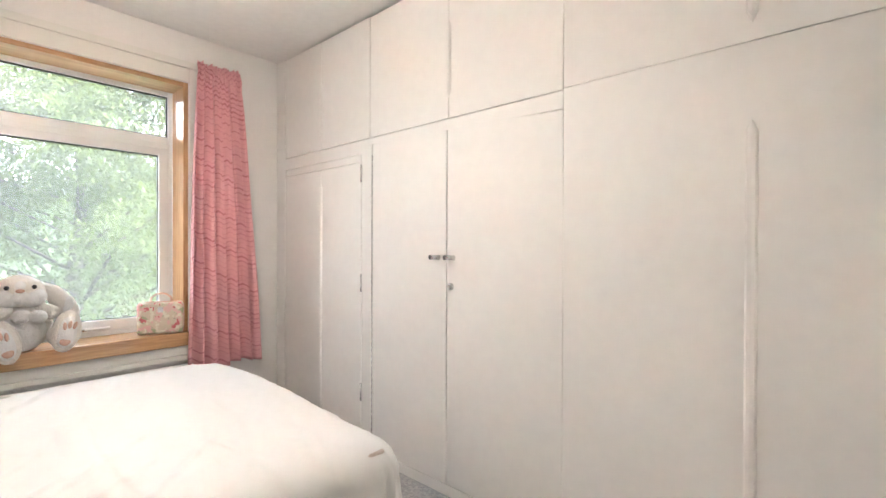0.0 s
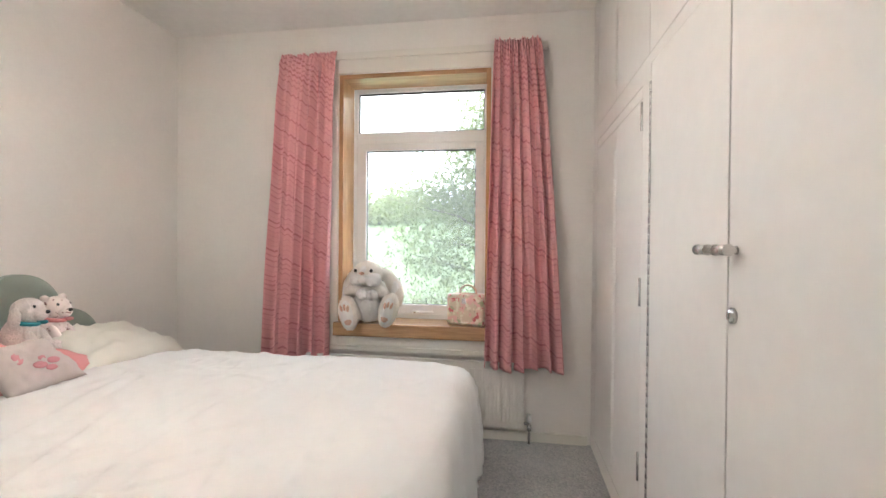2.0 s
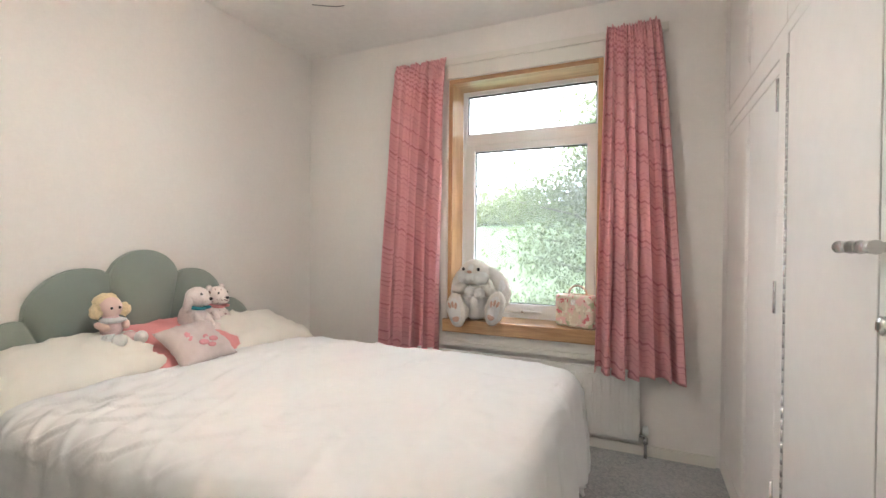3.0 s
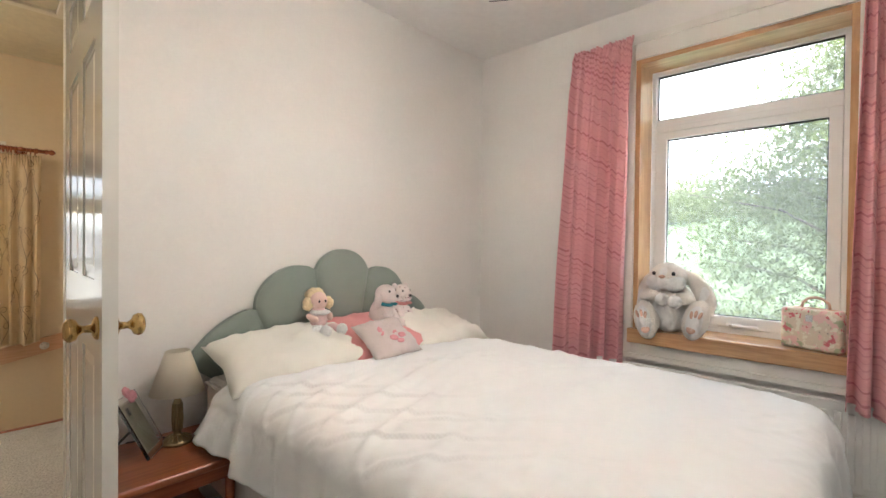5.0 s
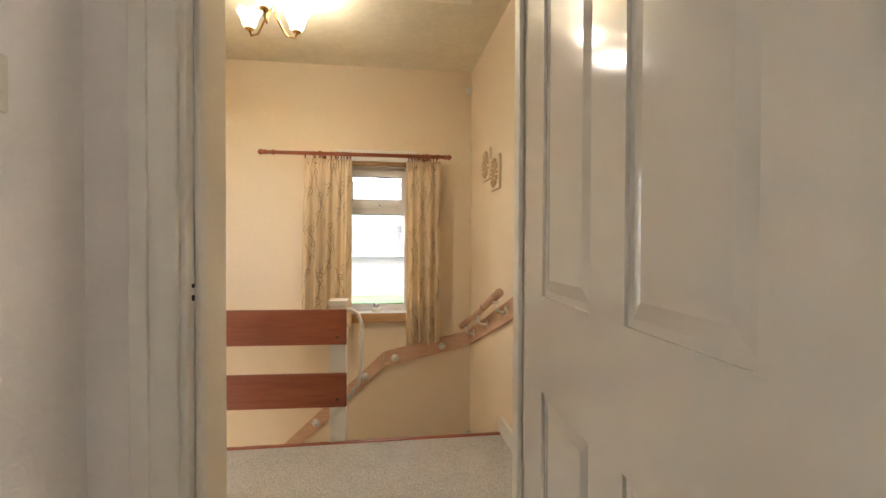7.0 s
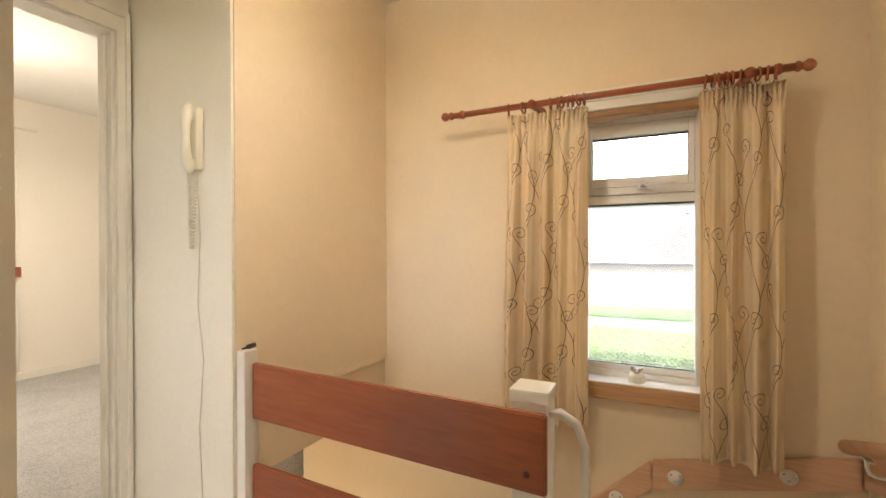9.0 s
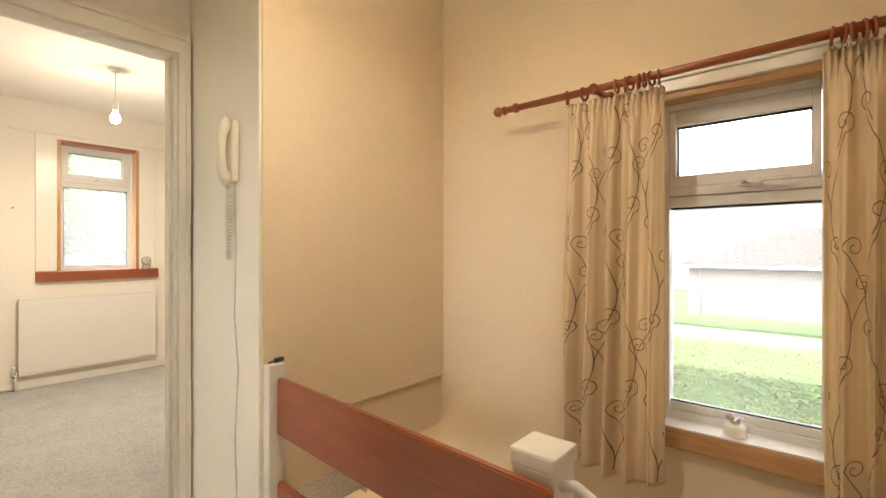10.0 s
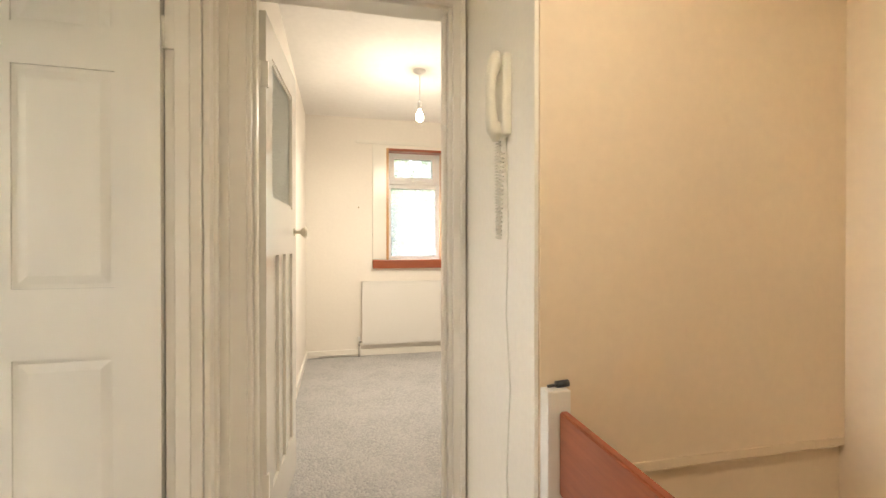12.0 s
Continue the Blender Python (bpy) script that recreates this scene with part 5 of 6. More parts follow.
tube(bm, [(-0.50, -0.765, TT + 0.006), (-0.42, -0.80, TT + 0.008), (-0.36, -0.83, TT + 0.004), (-0.34, -0.849, TT - 0.05), (-0.36, -0.70, TT - 0.16), (-0.38, -0.60, 0.115)], 0.003, 6)
part("cable", bm, M_BLACK, lampob, "thin black cable")

frame_ob = thing("photo_frame", (0, 0, 0), "clear acrylic photo frame with a small pink flower", "photo frame")
part("acrylic_front", soft_box(-0.072, 0.072, 0.0, 0.012, 0.0, 0.235, 0.003), M_ACRYLIC, frame_ob, "clear acrylic sheet")
part("photo", boxes((-0.046, 0.046, -0.003, -0.001, 0.026, 0.208)), M_PHOTO, frame_ob, "faded photograph")
part("price_tag", boxes((0.018, 0.038, -0.0008, -0.0002, 0.165, 0.195)), M_GUTTER, frame_ob, "small grey tag")
part("back_plate", boxes((-0.050, 0.050, -0.008, -0.004, 0.020, 0.214)), M_CREAMPLASTIC, frame_ob)
bm = bmesh.new()
tube(bm, [(0.0, -0.009, 0.120), (0.0, -0.125, 0.077)], 0.005, 6)
part("strut", bm, M_BLACK, frame_ob, "black easel strut")
bm = bmesh.new()
for fx, fz, fr in ((-0.005, 0.242, 0.013), (-0.034, 0.222, 0.010), (-0.012, 0.216, 0.009)):
    for k in range(7):
        a = 2 * math.pi * k / 7
        blob(bm, (fx + fr * math.cos(a), 0.016, fz + fr * math.sin(a)), (0.009, 0.007, 0.009), (0, 0, 0), 0, 8)
    blob(bm, (fx, 0.020, fz), (fr * 0.6, 0.006, fr * 0.6), (0, 0, 0), 0, 8)
part("flower", bm, M_APPLIQUE, frame_ob, "pink resin flowers")
frame_ob.matrix_world = pose(-0.415, -0.668, TT + 0.003, 27, 0, 56)

# ---- bedroom pendant, ceiling cable, switch ----
pend = thing("pendant_lamp", (-0.93, 0.52, CEIL), "ceiling pendant lamp with a lit peach cloth shade", "lamp")
bm = bmesh.new()
lathe(bm, [(0, 0), (0.04, 0), (0.038, -0.015), (0.012, -0.03), (0, -0.03)], (-0.93, 0.52, CEIL), 20)
part("rose", bm, M_UPVC, pend, "white ceiling rose")
bm = bmesh.new()
tube(bm, [(-0.93, 0.52, CEIL - 0.03), (-0.93, 0.52, 2.12)], 0.003, 6)
part("flex", bm, M_UPVC, pend, "white flex")
bm = bmesh.new()
lathe(bm, [(0.06, 2.21), (0.10, 2.045), (0.098, 2.045), (0.058, 2.21), (0.06, 2.21)], (-0.93, 0.52, 0), 28)
part("shade", bm, M_PENDANT, pend, "peach cloth shade glowing from inside")
bm = bmesh.new()
for a in (0, 2.1, 4.2):
    tube(bm, [(-0.93, 0.52, 2.20), (-0.93 + 0.059 * math.cos(a), 0.52 + 0.059 * math.sin(a), 2.205)], 0.002, 5)
part("shade_carrier", bm, M_UPVC, pend)
bm = bmesh.new()
lathe(bm, [(0, 2.14), (0.016, 2.14), (0.016, 2.085), (0, 2.085)], (-0.93, 0.52, 0), 12)
part("lampholder", bm, M_UPVC, pend)
bm = bmesh.new()
tube(bm, [(-1.93, -0.33, CEIL - 0.004), (-1.97, -0.26, CEIL - 0.006), (-2.0, -0.21, CEIL - 0.005), (-2.01, -0.17, CEIL - 0.003)], 0.002, 6)
tagged(part("ceiling_wire", bm, M_BLACK), "short dark wire end on the ceiling", "wire")
sw = thing("light_switch", (EX, -0.62, 1.37), "ivory plastic double light switch on the wall", "switch")
part("plate", soft_box(EX - 0.010, EX - 0.0005, -0.665, -0.575, 1.325, 1.415, 0.003), M_CREAMPLASTIC, sw)
for y in (-0.637, -0.603):
    part("rocker", soft_box(EX - 0.014, EX - 0.009, y - 0.008, y + 0.008, 1.357, 1.383, 0.002), M_CREAMPLASTIC, sw)


# ---- stairs ----
def step(name, corners, z):
    bm = bmesh.new()
    top = [bm.verts.new((x, y, z)) for x, y in corners]
    low = [bm.verts.new((x, y, z - 0.19)) for x, y in corners]
    bm.faces.new(top)
    bm.faces.new(low[::-1])
    for i in range(len(corners)):
        j = (i + 1) % len(corners)
        bm.faces.new((top[i], low[i], low[j], top[j]))
    return part(name, bm, M_CARPET_L, stairs)


stairs = thing("staircase", (0, -2.9, -2.6), "carpeted winding staircase going down from the landing", "stairs", kind="structure")
step("tread", [(-0.578, -2.457), (0.38, -2.457), (0.38, -2.60), (-0.578, -2.75)], -0.19)
step("tread", [(-0.578, -2.75), (0.38, -2.60), (0.36, -2.64), (-0.578, -3.368)], -0.38)
step("tread", [(0.36, -2.64), (0.40, -2.64), (0.40, -3.368), (-0.578, -3.368)], -0.57)
for k in range(8):
    step("tread", [(0.40 + k * 0.25, -3.368), (0.65 + k * 0.25, -3.368), (0.65 + k * 0.25, -2.457), (0.40 + k * 0.25, -2.457)], -0.76 - k * 0.19)

# ---- guard rail at the stair head ----
def plank(bm, a, b, h, out):
    """A board on edge from a to b, h high, out thick along the vector out."""
    a, b, out = Vector(a), Vector(b), Vector(out)
    up = Vector((0, 0, h / 2))
    v = [bm.verts.new(p) for p in (a - up, b - up, b + up, a + up)]
    w = [bm.verts.new(x.co + out) for x in v]
    bm.faces.new(v)
    bm.faces.new(w[::-1])
    for i in range(4):
        bm.faces.new((v[i], w[i], w[(i + 1) % 4], v[(i + 1) % 4]))
    bmesh.ops.bevel(bm, geom=list(bm.edges), offset=0.004, segments=2, affect="EDGES")


guard = thing("stair_guard", (0.85, -2.40, 0), "stair guard of two red stained boards on white posts", "guard rail")
for z0, z1 in ((0.556, 0.751), (0.208, 0.396)):
    bm = bmesh.new()
    plank(bm, (1.366, -2.440, (z0 + z1) / 2), (0.321, -2.388, (z0 + z1) / 2), z1 - z0, (0, -0.022, 0))
    b = part("board", bm, M_REDWOOD, guard, "red stained wide board")
    for x in (0.37,):
        for z in (z0 + 0.045,):
            bm = bmesh.new()
            lathe(bm, [(0.0, 0.0), (0.009, 0.0), (0.008, 0.002), (0, 0.003)], (x, -2.388 - 0.0498 * (x - 0.321), z), 12, (0, 1, 0))
            part("plug", bm, M_DARKWOOD, b)
part("newel_post", soft_box(0.325, 0.416, -2.508, -2.417, -0.24, 0.765, 0.004), M_GLOSS, guard, "white painted post")
part("post_cap", soft_box(0.320, 0.421, -2.513, -2.412, 0.766, 0.80, 0.006), M_GLOSS, guard, "chipped white painted cap")
part("half_newel", soft_box(1.3685, 1.409, -2.472, -2.412, -0.24, 0.797, 0.004), M_GLOSS, guard, "white painted half post against the wall")
bm = bmesh.new()
tube(bm, [(0.345, -2.44, 0.735), (0.30, -2.455, 0.742), (0.262, -2.468, 0.715), (0.243, -2.475, 0.66), (0.243, -2.475, 0.40), (0.262, -2.468, 0.31), (0.318, -2.45, 0.23)], 0.011, 10)
grab = part("grab_handle", bm, M_WHITEMETAL, guard, "bent white metal grab handle")
bm = bmesh.new()
tube(bm, [(1.395, -2.425, 0.8015), (1.395, -2.447, 0.803)], 0.0035, 8)
tube(bm, [(1.395, -2.447, 0.804), (1.395, -2.479, 0.806)], 0.0085, 12)
tagged(part("wall_bolt", bm, M_BLACK), "small black capped bolt on the newel top", "bolt")

# ---- handrail and its backing boards ----
rail = thing("handrail", (-0.5, -2.7, 0.6), "round pine handrail on white brackets and pine boards", "handrail")


for a, b, o in (((-0.556, -3.369, 0.358), (0.105, -3.369, 0.215), (0, 0.022, 0)), ((0.108, -3.369, 0.213), (1.30, -3.369, -0.87), (0, 0.022, 0)), ((-0.579, -3.345, 0.372), (-0.579, -2.13, 0.790), (0.022, 0, 0))):
    bm = bmesh.new()
    plank(bm, a, b, 0.118, o)
    part("backing_board", bm, M_BARE_X if o[1] else M_BARE_Y, rail, "knotty bare pine board")
bm = bmesh.new()
tube(bm, [(-0.495, -3.29, 0.472), (-0.495, -2.19, 0.857)], 0.0235, 18)
part("rail", bm, M_BARE_Y, rail, "round pine rail")
ring_bm = bmesh.new()
lathe(ring_bm, [(0.0238, 0), (0.0242, 0.003), (0.0242, 0.012), (0.0238, 0.015)], (-0.495, -2.55, 0.731), 18, (0, 1.1, 0.385))
part("joint_band", ring_bm, M_DARKWOOD, rail)


def bracket(plate, out, arm):
    bm = bmesh.new()
    lathe(bm, [(0.0, 0.0), (0.029, 0.0), (0.029, 0.004), (0.0, 0.005)], plate, 16, out)
    b = part("bracket", bm, M_WHITEMETAL, rail, "white metal rail bracket")
    side = Vector((0, 0, 1)).cross(Vector(out)).normalized()
    for k in (-1, 0, 1):
        bm = bmesh.new()
        lathe(bm, [(0, 0), (0.0045, 0), (0.003, 0.002), (0, 0.002)], Vector(plate) + Vector(out) * 0.0045 + side * k * 0.016 + Vector((0, 0, 0.010 if k else -0.014)), 8, out)
        part("screw", bm, M_STEEL, b)
    if arm:
        bm = bmesh.new()
        p = Vector(plate)
        tube(bm, [p, p + Vector((0.035, 0, 0.0)), p + Vector((0.055, 0, 0.008)), p + Vector((0.062, 0, 0.03)), p + Vector((0.062, 0, 0.052))], 0.006, 8)
        box(bm, p.x + 0.052, p.x + 0.072, p.y - 0.03, p.y + 0.03, p.z + 0.050, p.z + 0.055)
        part("arm", bm, M_WHITEMETAL, b)


for y, z in ((-3.126, 0.448), (-2.71, 0.592), (-2.274, 0.742)):
    bracket((-0.557, y, z), (1, 0, 0), True)
for x, z in ((0.245, 0.089), (0.021, 0.225), (-0.348, 0.309), (0.62, -0.25)):
    bracket((x, -3.347, z), (0, 1, 0), False)

# ---- landing curtain pole and curtains ----
pole = thing("curtain_pole", (0.31, -3.22, 1.768), "dark red wooden curtain pole with turned finials and rings", "curtain pole")
bm = bmesh.new()
tube(bm, [(-0.34, -3.225, 1.768), (0.945, -3.225, 1.768)], 0.0135, 14)
part("pole", bm, M_REDWOOD, pole)
for x, s in ((-0.34, -1), (0.945, 1)):
    bm = bmesh.new()
    lathe(bm, [(0.0135, 0.0), (0.018, 0.004), (0.018, 0.012), (0.012, 0.018), (0.014, 0.024), (0.021, 0.034), (0.019, 0.046), (0.010, 0.056), (0.0, 0.06)], (x, -3.225, 1.768), 18, (s, 0, 0))
    part("finial", bm, M_REDWOOD, pole, "turned wooden finial")
    bm = bmesh.new()
    lathe(bm, [(0.0138, -0.06), (0.018, -0.056), (0.020, -0.048), (0.018, -0.040), (0.0138, -0.036)], (x, -3.225, 1.768), 18, (s, 0, 0))
    part("collar", bm, M_REDWOOD, pole)
for x in (-0.21, 0.57):
    bm = bmesh.new()
    lathe(bm, [(0.0, 0.0), (0.028, 0.0), (0.028, 0.01), (0.014, 0.02), (0.012, 0.13), (0.018, 0.135), (0.018, 0.160), (0, 0.165)], (x, -3.369, 1.768), 16, (0, 1, 0))
    part("bracket", bm, M_REDWOOD, pole, "turned wooden bracket")
ring_xs = (-0.075, -0.10, -0.118, -0.140, -0.158, -0.185, -0.235, -0.262, -0.285, 0.355, 0.378, 0.40, 0.418, 0.446, 0.462, 0.492, 0.61, 0.675)
for i, x in enumerate(ring_xs):
    bm = bmesh.new()
    ring(bm, (x, -3.225, 1.760), 0.0225, 0.0042, (1, 0.25 * math.sin(i * 2.3), 0.1 * math.cos(i)), 18, 6)
    r_ob = part("ring", bm, M_REDWOOD, pole, "wooden curtain ring")
    bm = bmesh.new()
    ring(bm, (x, -3.225, 1.730), 0.006, 0.0012, (0, 1, 0), 10, 5)
    part("eyelet", bm, M_BRASSD, r_ob)


def scrolls(th, at, width, height, seed):
    """Embroidered vines and curls that lie on the cloth."""
    rnd = random.Random(seed)
    bm = bmesh.new()

    def stitch(pts, w=0.0032):
        left, right = [], []
        for k, p in enumerate(pts):
            q0, q1 = pts[max(k - 1, 0)], pts[min(k + 1, len(pts) - 1)]
            d = Vector((q1[0] - q0[0], q1[1] - q0[1]))
            if d.length < 1e-6:
                return
            d.normalize()
            for row, s in ((left, 1), (right, -1)):
                u, v = (p[0] - d.y * w / 2 * s) / width, (p[1] + d.x * w / 2 * s) / height
                if not (0.004 < u < 0.996 and 0.004 < v < 0.985):
                    row.append(None)
                    continue
                e = 0.004
                c0 = at(u, v)
                nrm = (at(min(1, u + e), v) - at(max(0, u - e), v)).cross(at(u, min(1, v + e)) - at(u, max(0, v - e)))
                nrm.normalize()
                if nrm.y > 0:
                    nrm = -nrm
                row.append(bm.verts.new(c0 + nrm * 0.0045))
        for k in range(len(pts) - 1):
            quad = (left[k], left[k + 1], right[k + 1], right[k])
            if all(quad):
                bm.faces.new(quad)

    def spiral(cx, cz, x, z, hand):
        """Winds inwards round (cx, cz) from the point (x, z)."""
        r0, a0 = math.hypot(x - cx, z - cz), math.atan2(z - cz, x - cx)
        return [(cx + (r0 * (1 - t) ** 0.9 + 0.0035) * math.cos(a0 + hand * 8.6 * t), cz + (r0 * (1 - t) ** 0.9 + 0.0035) * math.sin(a0 + hand * 8.6 * t)) for t in (i / 28 for i in range(1, 29))]

    cols = max(4, round(width / 0.118))
    for c in range(cols):
        x0 = (c + 0.5) * width / cols
        drift = rnd.uniform(0, 0.3)
        z, hand = -drift, 1 if c % 2 else -1
        while z < height:
            span = rnd.uniform(0.27, 0.33)
            # one long bow of the stem, ending in a curl on its hollow side
            bow = [(x0 + hand * (0.030 - 0.075 * math.sin(math.pi * (0.15 + 0.85 * t)) ** 1.2), z + span * t * 1.12) for t in (i / 22 for i in range(23))]
            ex, ez = bow[-1]
            size = rnd.uniform(0.030, 0.042)
            bow += spiral(ex - hand * size * 0.2, ez + size * 0.75, ex, ez, hand)
            stitch(bow)
            # a side shoot from the middle of the bow
            mx, mz = bow[9]
            reach = rnd.uniform(0.055, 0.075)
            shoot = [(mx - hand * reach * t ** 1.6 * 0.9, mz + reach * 1.9 * t) for t in (i / 12 for i in range(13))]
            sx, sz = shoot[-1]
            size = rnd.uniform(0.024, 0.032)
            shoot += spiral(sx + hand * size * 0.9, sz + size * 0.35, sx, sz, -hand)
            stitch(shoot, 0.0028)
            z += span
            hand = -hand
    return tagged(part("embroidery", bm, M_SCROLL, th), "brown embroidered vine scrolls", kind="stuff")


for tp, ft, zf, sd, cnt, lab in (((-0.685, -0.345), (-0.725, -0.352), 0.39, 5, 5, "cream curtain with brown vine scrolls, drawn towards the stair wall"), ((0.058, 0.322), (0.062, 0.315), 0.355, 11, 4, "cream curtain with brown vine scrolls, drawn towards the handrail")):
    cw = 0.62 if sd == 5 else 0.52
    c, at = curtain("curtain", pose(0, -3.25, 0, 0, 0, 180), tp, ft, 1.735, zf, cnt, 0.030, M_LCURTAIN, sd, lab, "landing curtains", cw)
    m_keep = c.matrix_world.copy()
    c.matrix_world = Matrix()
    bpy.context.view_layer.update()
    scrolls(c, at, cw, 1.735 - zf, sd)
    c.matrix_world = m_keep

# ---- small things on the landing ----
trinket = thing("sill_ornament", (0.165, -3.395, 0.575), "small cream pot with a grey figure on the sill", "ornament")
bm = bmesh.new()
lathe(bm, [(0, 0), (0.030, 0), (0.033, 0.006), (0.033, 0.03), (0.030, 0.036), (0.0, 0.038)], (0.165, -3.395, 0.576), 20)
part("pot", bm, M_PILLOW, trinket, "cream pottery pot")
bm = bmesh.new()
blob(bm, (0.163, -3.395, 0.622), (0.016, 0.012, 0.012), (0, 20, 0), 0, 10)
blob(bm, (0.150, -3.393, 0.634), (0.009, 0.008, 0.008), (0, 0, 0), 0, 8)
blob(bm, (0.178, -3.395, 0.632), (0.012, 0.005, 0.016), (0, 35, 0), 0, 8)
part("figure", bm, M_STEEL, trinket, "tiny grey metal figure")


def relief_tile(y0, y1, z0, z1, seed, label):
    th = thing("wall_tile", (-0.58, (y0 + y1) / 2, z0), label, "wall art", "relief tiles on the landing wall")
    part("plaque", soft_box(-0.579, -0.562, y0, y1, z0, z1, 0.004), M_ART, th, "cream square plaque")
    bm = bmesh.new()
    cy, cz = (y0 + y1) / 2, (z0 + z1) / 2
    rnd = random.Random(seed)
    for ring_r, n, ln in ((0.022, 6, 0.015), (0.042, 10, 0.016), (0.062, 14, 0.014), (0.081, 20, 0.012)):
        for k in range(n):
            a = 2 * math.pi * k / n + rnd.uniform(-0.1, 0.1)
            blob(bm, (-0.559, cy + ring_r * math.cos(a), cz + ring_r * math.sin(a)), (0.007, ln, 0.0055 + rnd.uniform(0, 0.003)), (math.degrees(a) + rnd.uniform(-35, 35), 0, 0), 0, 8)
    blob(bm, (-0.559, cy, cz), (0.010, 0.014, 0.014), (0, 0, 0), 0, 10)
    part("rosette", bm, M_ARTRELIEF, th, "carved brown rosette")


relief_tile(-2.902, -2.697, 1.54, 1.745, 1, "cream square tile with a carved rosette, the upper one")
relief_tile(-2.675, -2.468, 1.452, 1.660, 2, "cream square tile with a carved rosette, the lower one")
sens = thing("alarm_sensor", (-0.56, -3.33, 2.30), "small ivory alarm sensor in the wall corner", "sensor")
part("case", soft_box(-0.578, -0.535, -3.368, -3.325, 2.29, 2.36, 0.008), M_CREAMPLASTIC, sens)
part("lens", soft_box(-0.548, -0.531, -3.338, -3.321, 2.30, 2.325, 0.004), M_UPVC, sens)
phone = thing("entry_phone", (1.58, -2.40, 1.43), "ivory wall entry phone with a coiled cord", "phone")
part("base", soft_box(1.552, 1.628, -2.3995, -2.372, 1.435, 1.66, 0.012, 4), M_CREAMPLASTIC, phone)
bm = bmesh.new()
tube(bm, [(1.586, -2.366, 1.668), (1.582, -2.354, 1.635), (1.580, -2.347, 1.595), (1.580, -2.346, 1.545), (1.580, -2.347, 1.495), (1.582, -2.354, 1.455), (1.586, -2.366, 1.425)], [0.011, 0.019, 0.017, 0.0135, 0.017, 0.019, 0.011], 14)
blob(bm, (1.586, -2.366, 1.635), (0.022, 0.018, 0.026), (0, 0, 0), 0, 12)
blob(bm, (1.586, -2.366, 1.455), (0.022, 0.018, 0.026), (0, 0, 0), 0, 12)
part("handset", bm, M_CREAMPLASTIC, phone, "ivory curved handset")
bm = bmesh.new()
pts = []
for k in range(240):
    t = k / 239
    z = 1.43 - 0.275 * t / 0.62 if t < 0.62 else 1.155 + 0.24 * ((t - 0.62) / 0.38)
    x = 1.585 + 0.012 * math.sin(math.pi * t) - 0.030 * (t - 0.5)
    a = k * 1.35
    pts.append((x + 0.008 * math.cos(a), -2.375 + 0.008 * math.sin(a), z))
tube(bm, pts, 0.0024, 5)
part("coiled_cord", bm, M_CREAMPLASTIC, phone, "ivory coiled cord")
bm = bmesh.new()
tube(bm, [(1.59, -2.396, 1.44), (1.575, -2.396, 1.2), (1.59, -2.396, 0.95), (1.56, -2.396, 0.75), (1.585, -2.396, 0.5), (1.57, -2.396, 0.25), (1.58, -2.396, 0.085)], 0.0022, 6)
part("wire", bm, M_CREAMPLASTIC, phone, "thin loose wire")

# ---- landing ceiling light and loft hatch ----
chand = thing("ceiling_light", (0.690, -2.258, CEIL), "three-armed brass ceiling light with frosted tulip shades", "lamp")
bm = bmesh.new()
lathe(bm, [(0, 0), (0.060, 0), (0.058, -0.012), (0.035, -0.024), (0.012, -0.032), (0.010, -0.06), (0.020, -0.075), (0.024, -0.10), (0.016, -0.13), (0.022, -0.15), (0.010, -0.175), (0.0, -0.185)], (0.690, -2.258, CEIL), 24)
part("canopy", bm, M_BRASS, chand, "turned brass canopy and stem")
for k, (sx, sy) in enumerate(((0.574, -2.330), (0.812, -2.330), (0.684, -2.110))):
    bm = bmesh.new()
    c0 = Vector((0.690, -2.258, 0))
    d = Vector((sx, sy, 0)) - c0
    tube(bm, [c0 + d * 0.08 + Vector((0, 0, 2.33)), c0 + d * 0.25 + Vector((0, 0, 2.265)), c0 + d * 0.6 + Vector((0, 0, 2.195)), c0 + d * 0.92 + Vector((0, 0, 2.195)), c0 + d + Vector((0, 0, 2.225))], 0.006, 8)
    lathe(bm, [(0.006, 2.220), (0.022, 2.228), (0.024, 2.236), (0.012, 2.242), (0.012, 2.255), (0, 2.255)], (sx, sy, 0), 16)
    arm = part("arm", bm, M_BRASS, chand, "curved brass arm")
    bm = bmesh.new()
    n = 30
    rows = []
    for r, z in ((0.022, 2.238), (0.034, 2.252), (0.040, 2.275), (0.046, 2.298), (0.060, 2.320)):
        rows.append([bm.verts.new((sx + r * (1 + (0.10 * math.cos(6 * 2 * math.pi * i / n) if z > 2.290 else 0)) * math.cos(2 * math.pi * i / n), sy + r * (1 + (0.10 * math.cos(6 * 2 * math.pi * i / n) if z > 2.290 else 0)) * math.sin(2 * math.pi * i / n), z + (0.006 * math.cos(6 * 2 * math.pi * i / n) if z > 2.310 else 0))) for i in range(n)])
    for a, b in zip(rows, rows[1:]):
        for i in range(n):
            bm.faces.new((a[i], a[(i + 1) % n], b[(i + 1) % n], b[i])).smooth = True
    part("shade", bm, M_LITSHADE if k == 0 else M_UNLITSHADE, arm, "frosted glass tulip shade")
    bm = bmesh.new()
    blob(bm, (sx, sy, 2.280), (0.012, 0.012, 0.018), (0, 0, 0), 0, 10)
    part("bulb", bm, M_BULB if k == 0 else M_UNLITSHADE, arm, "candle bulb")
hatch = thing("loft_hatch", (0.1, -1.9, CEIL), "cream painted loft hatch with a moulded frame", "hatch", kind="structure")
bm = bmesh.new()
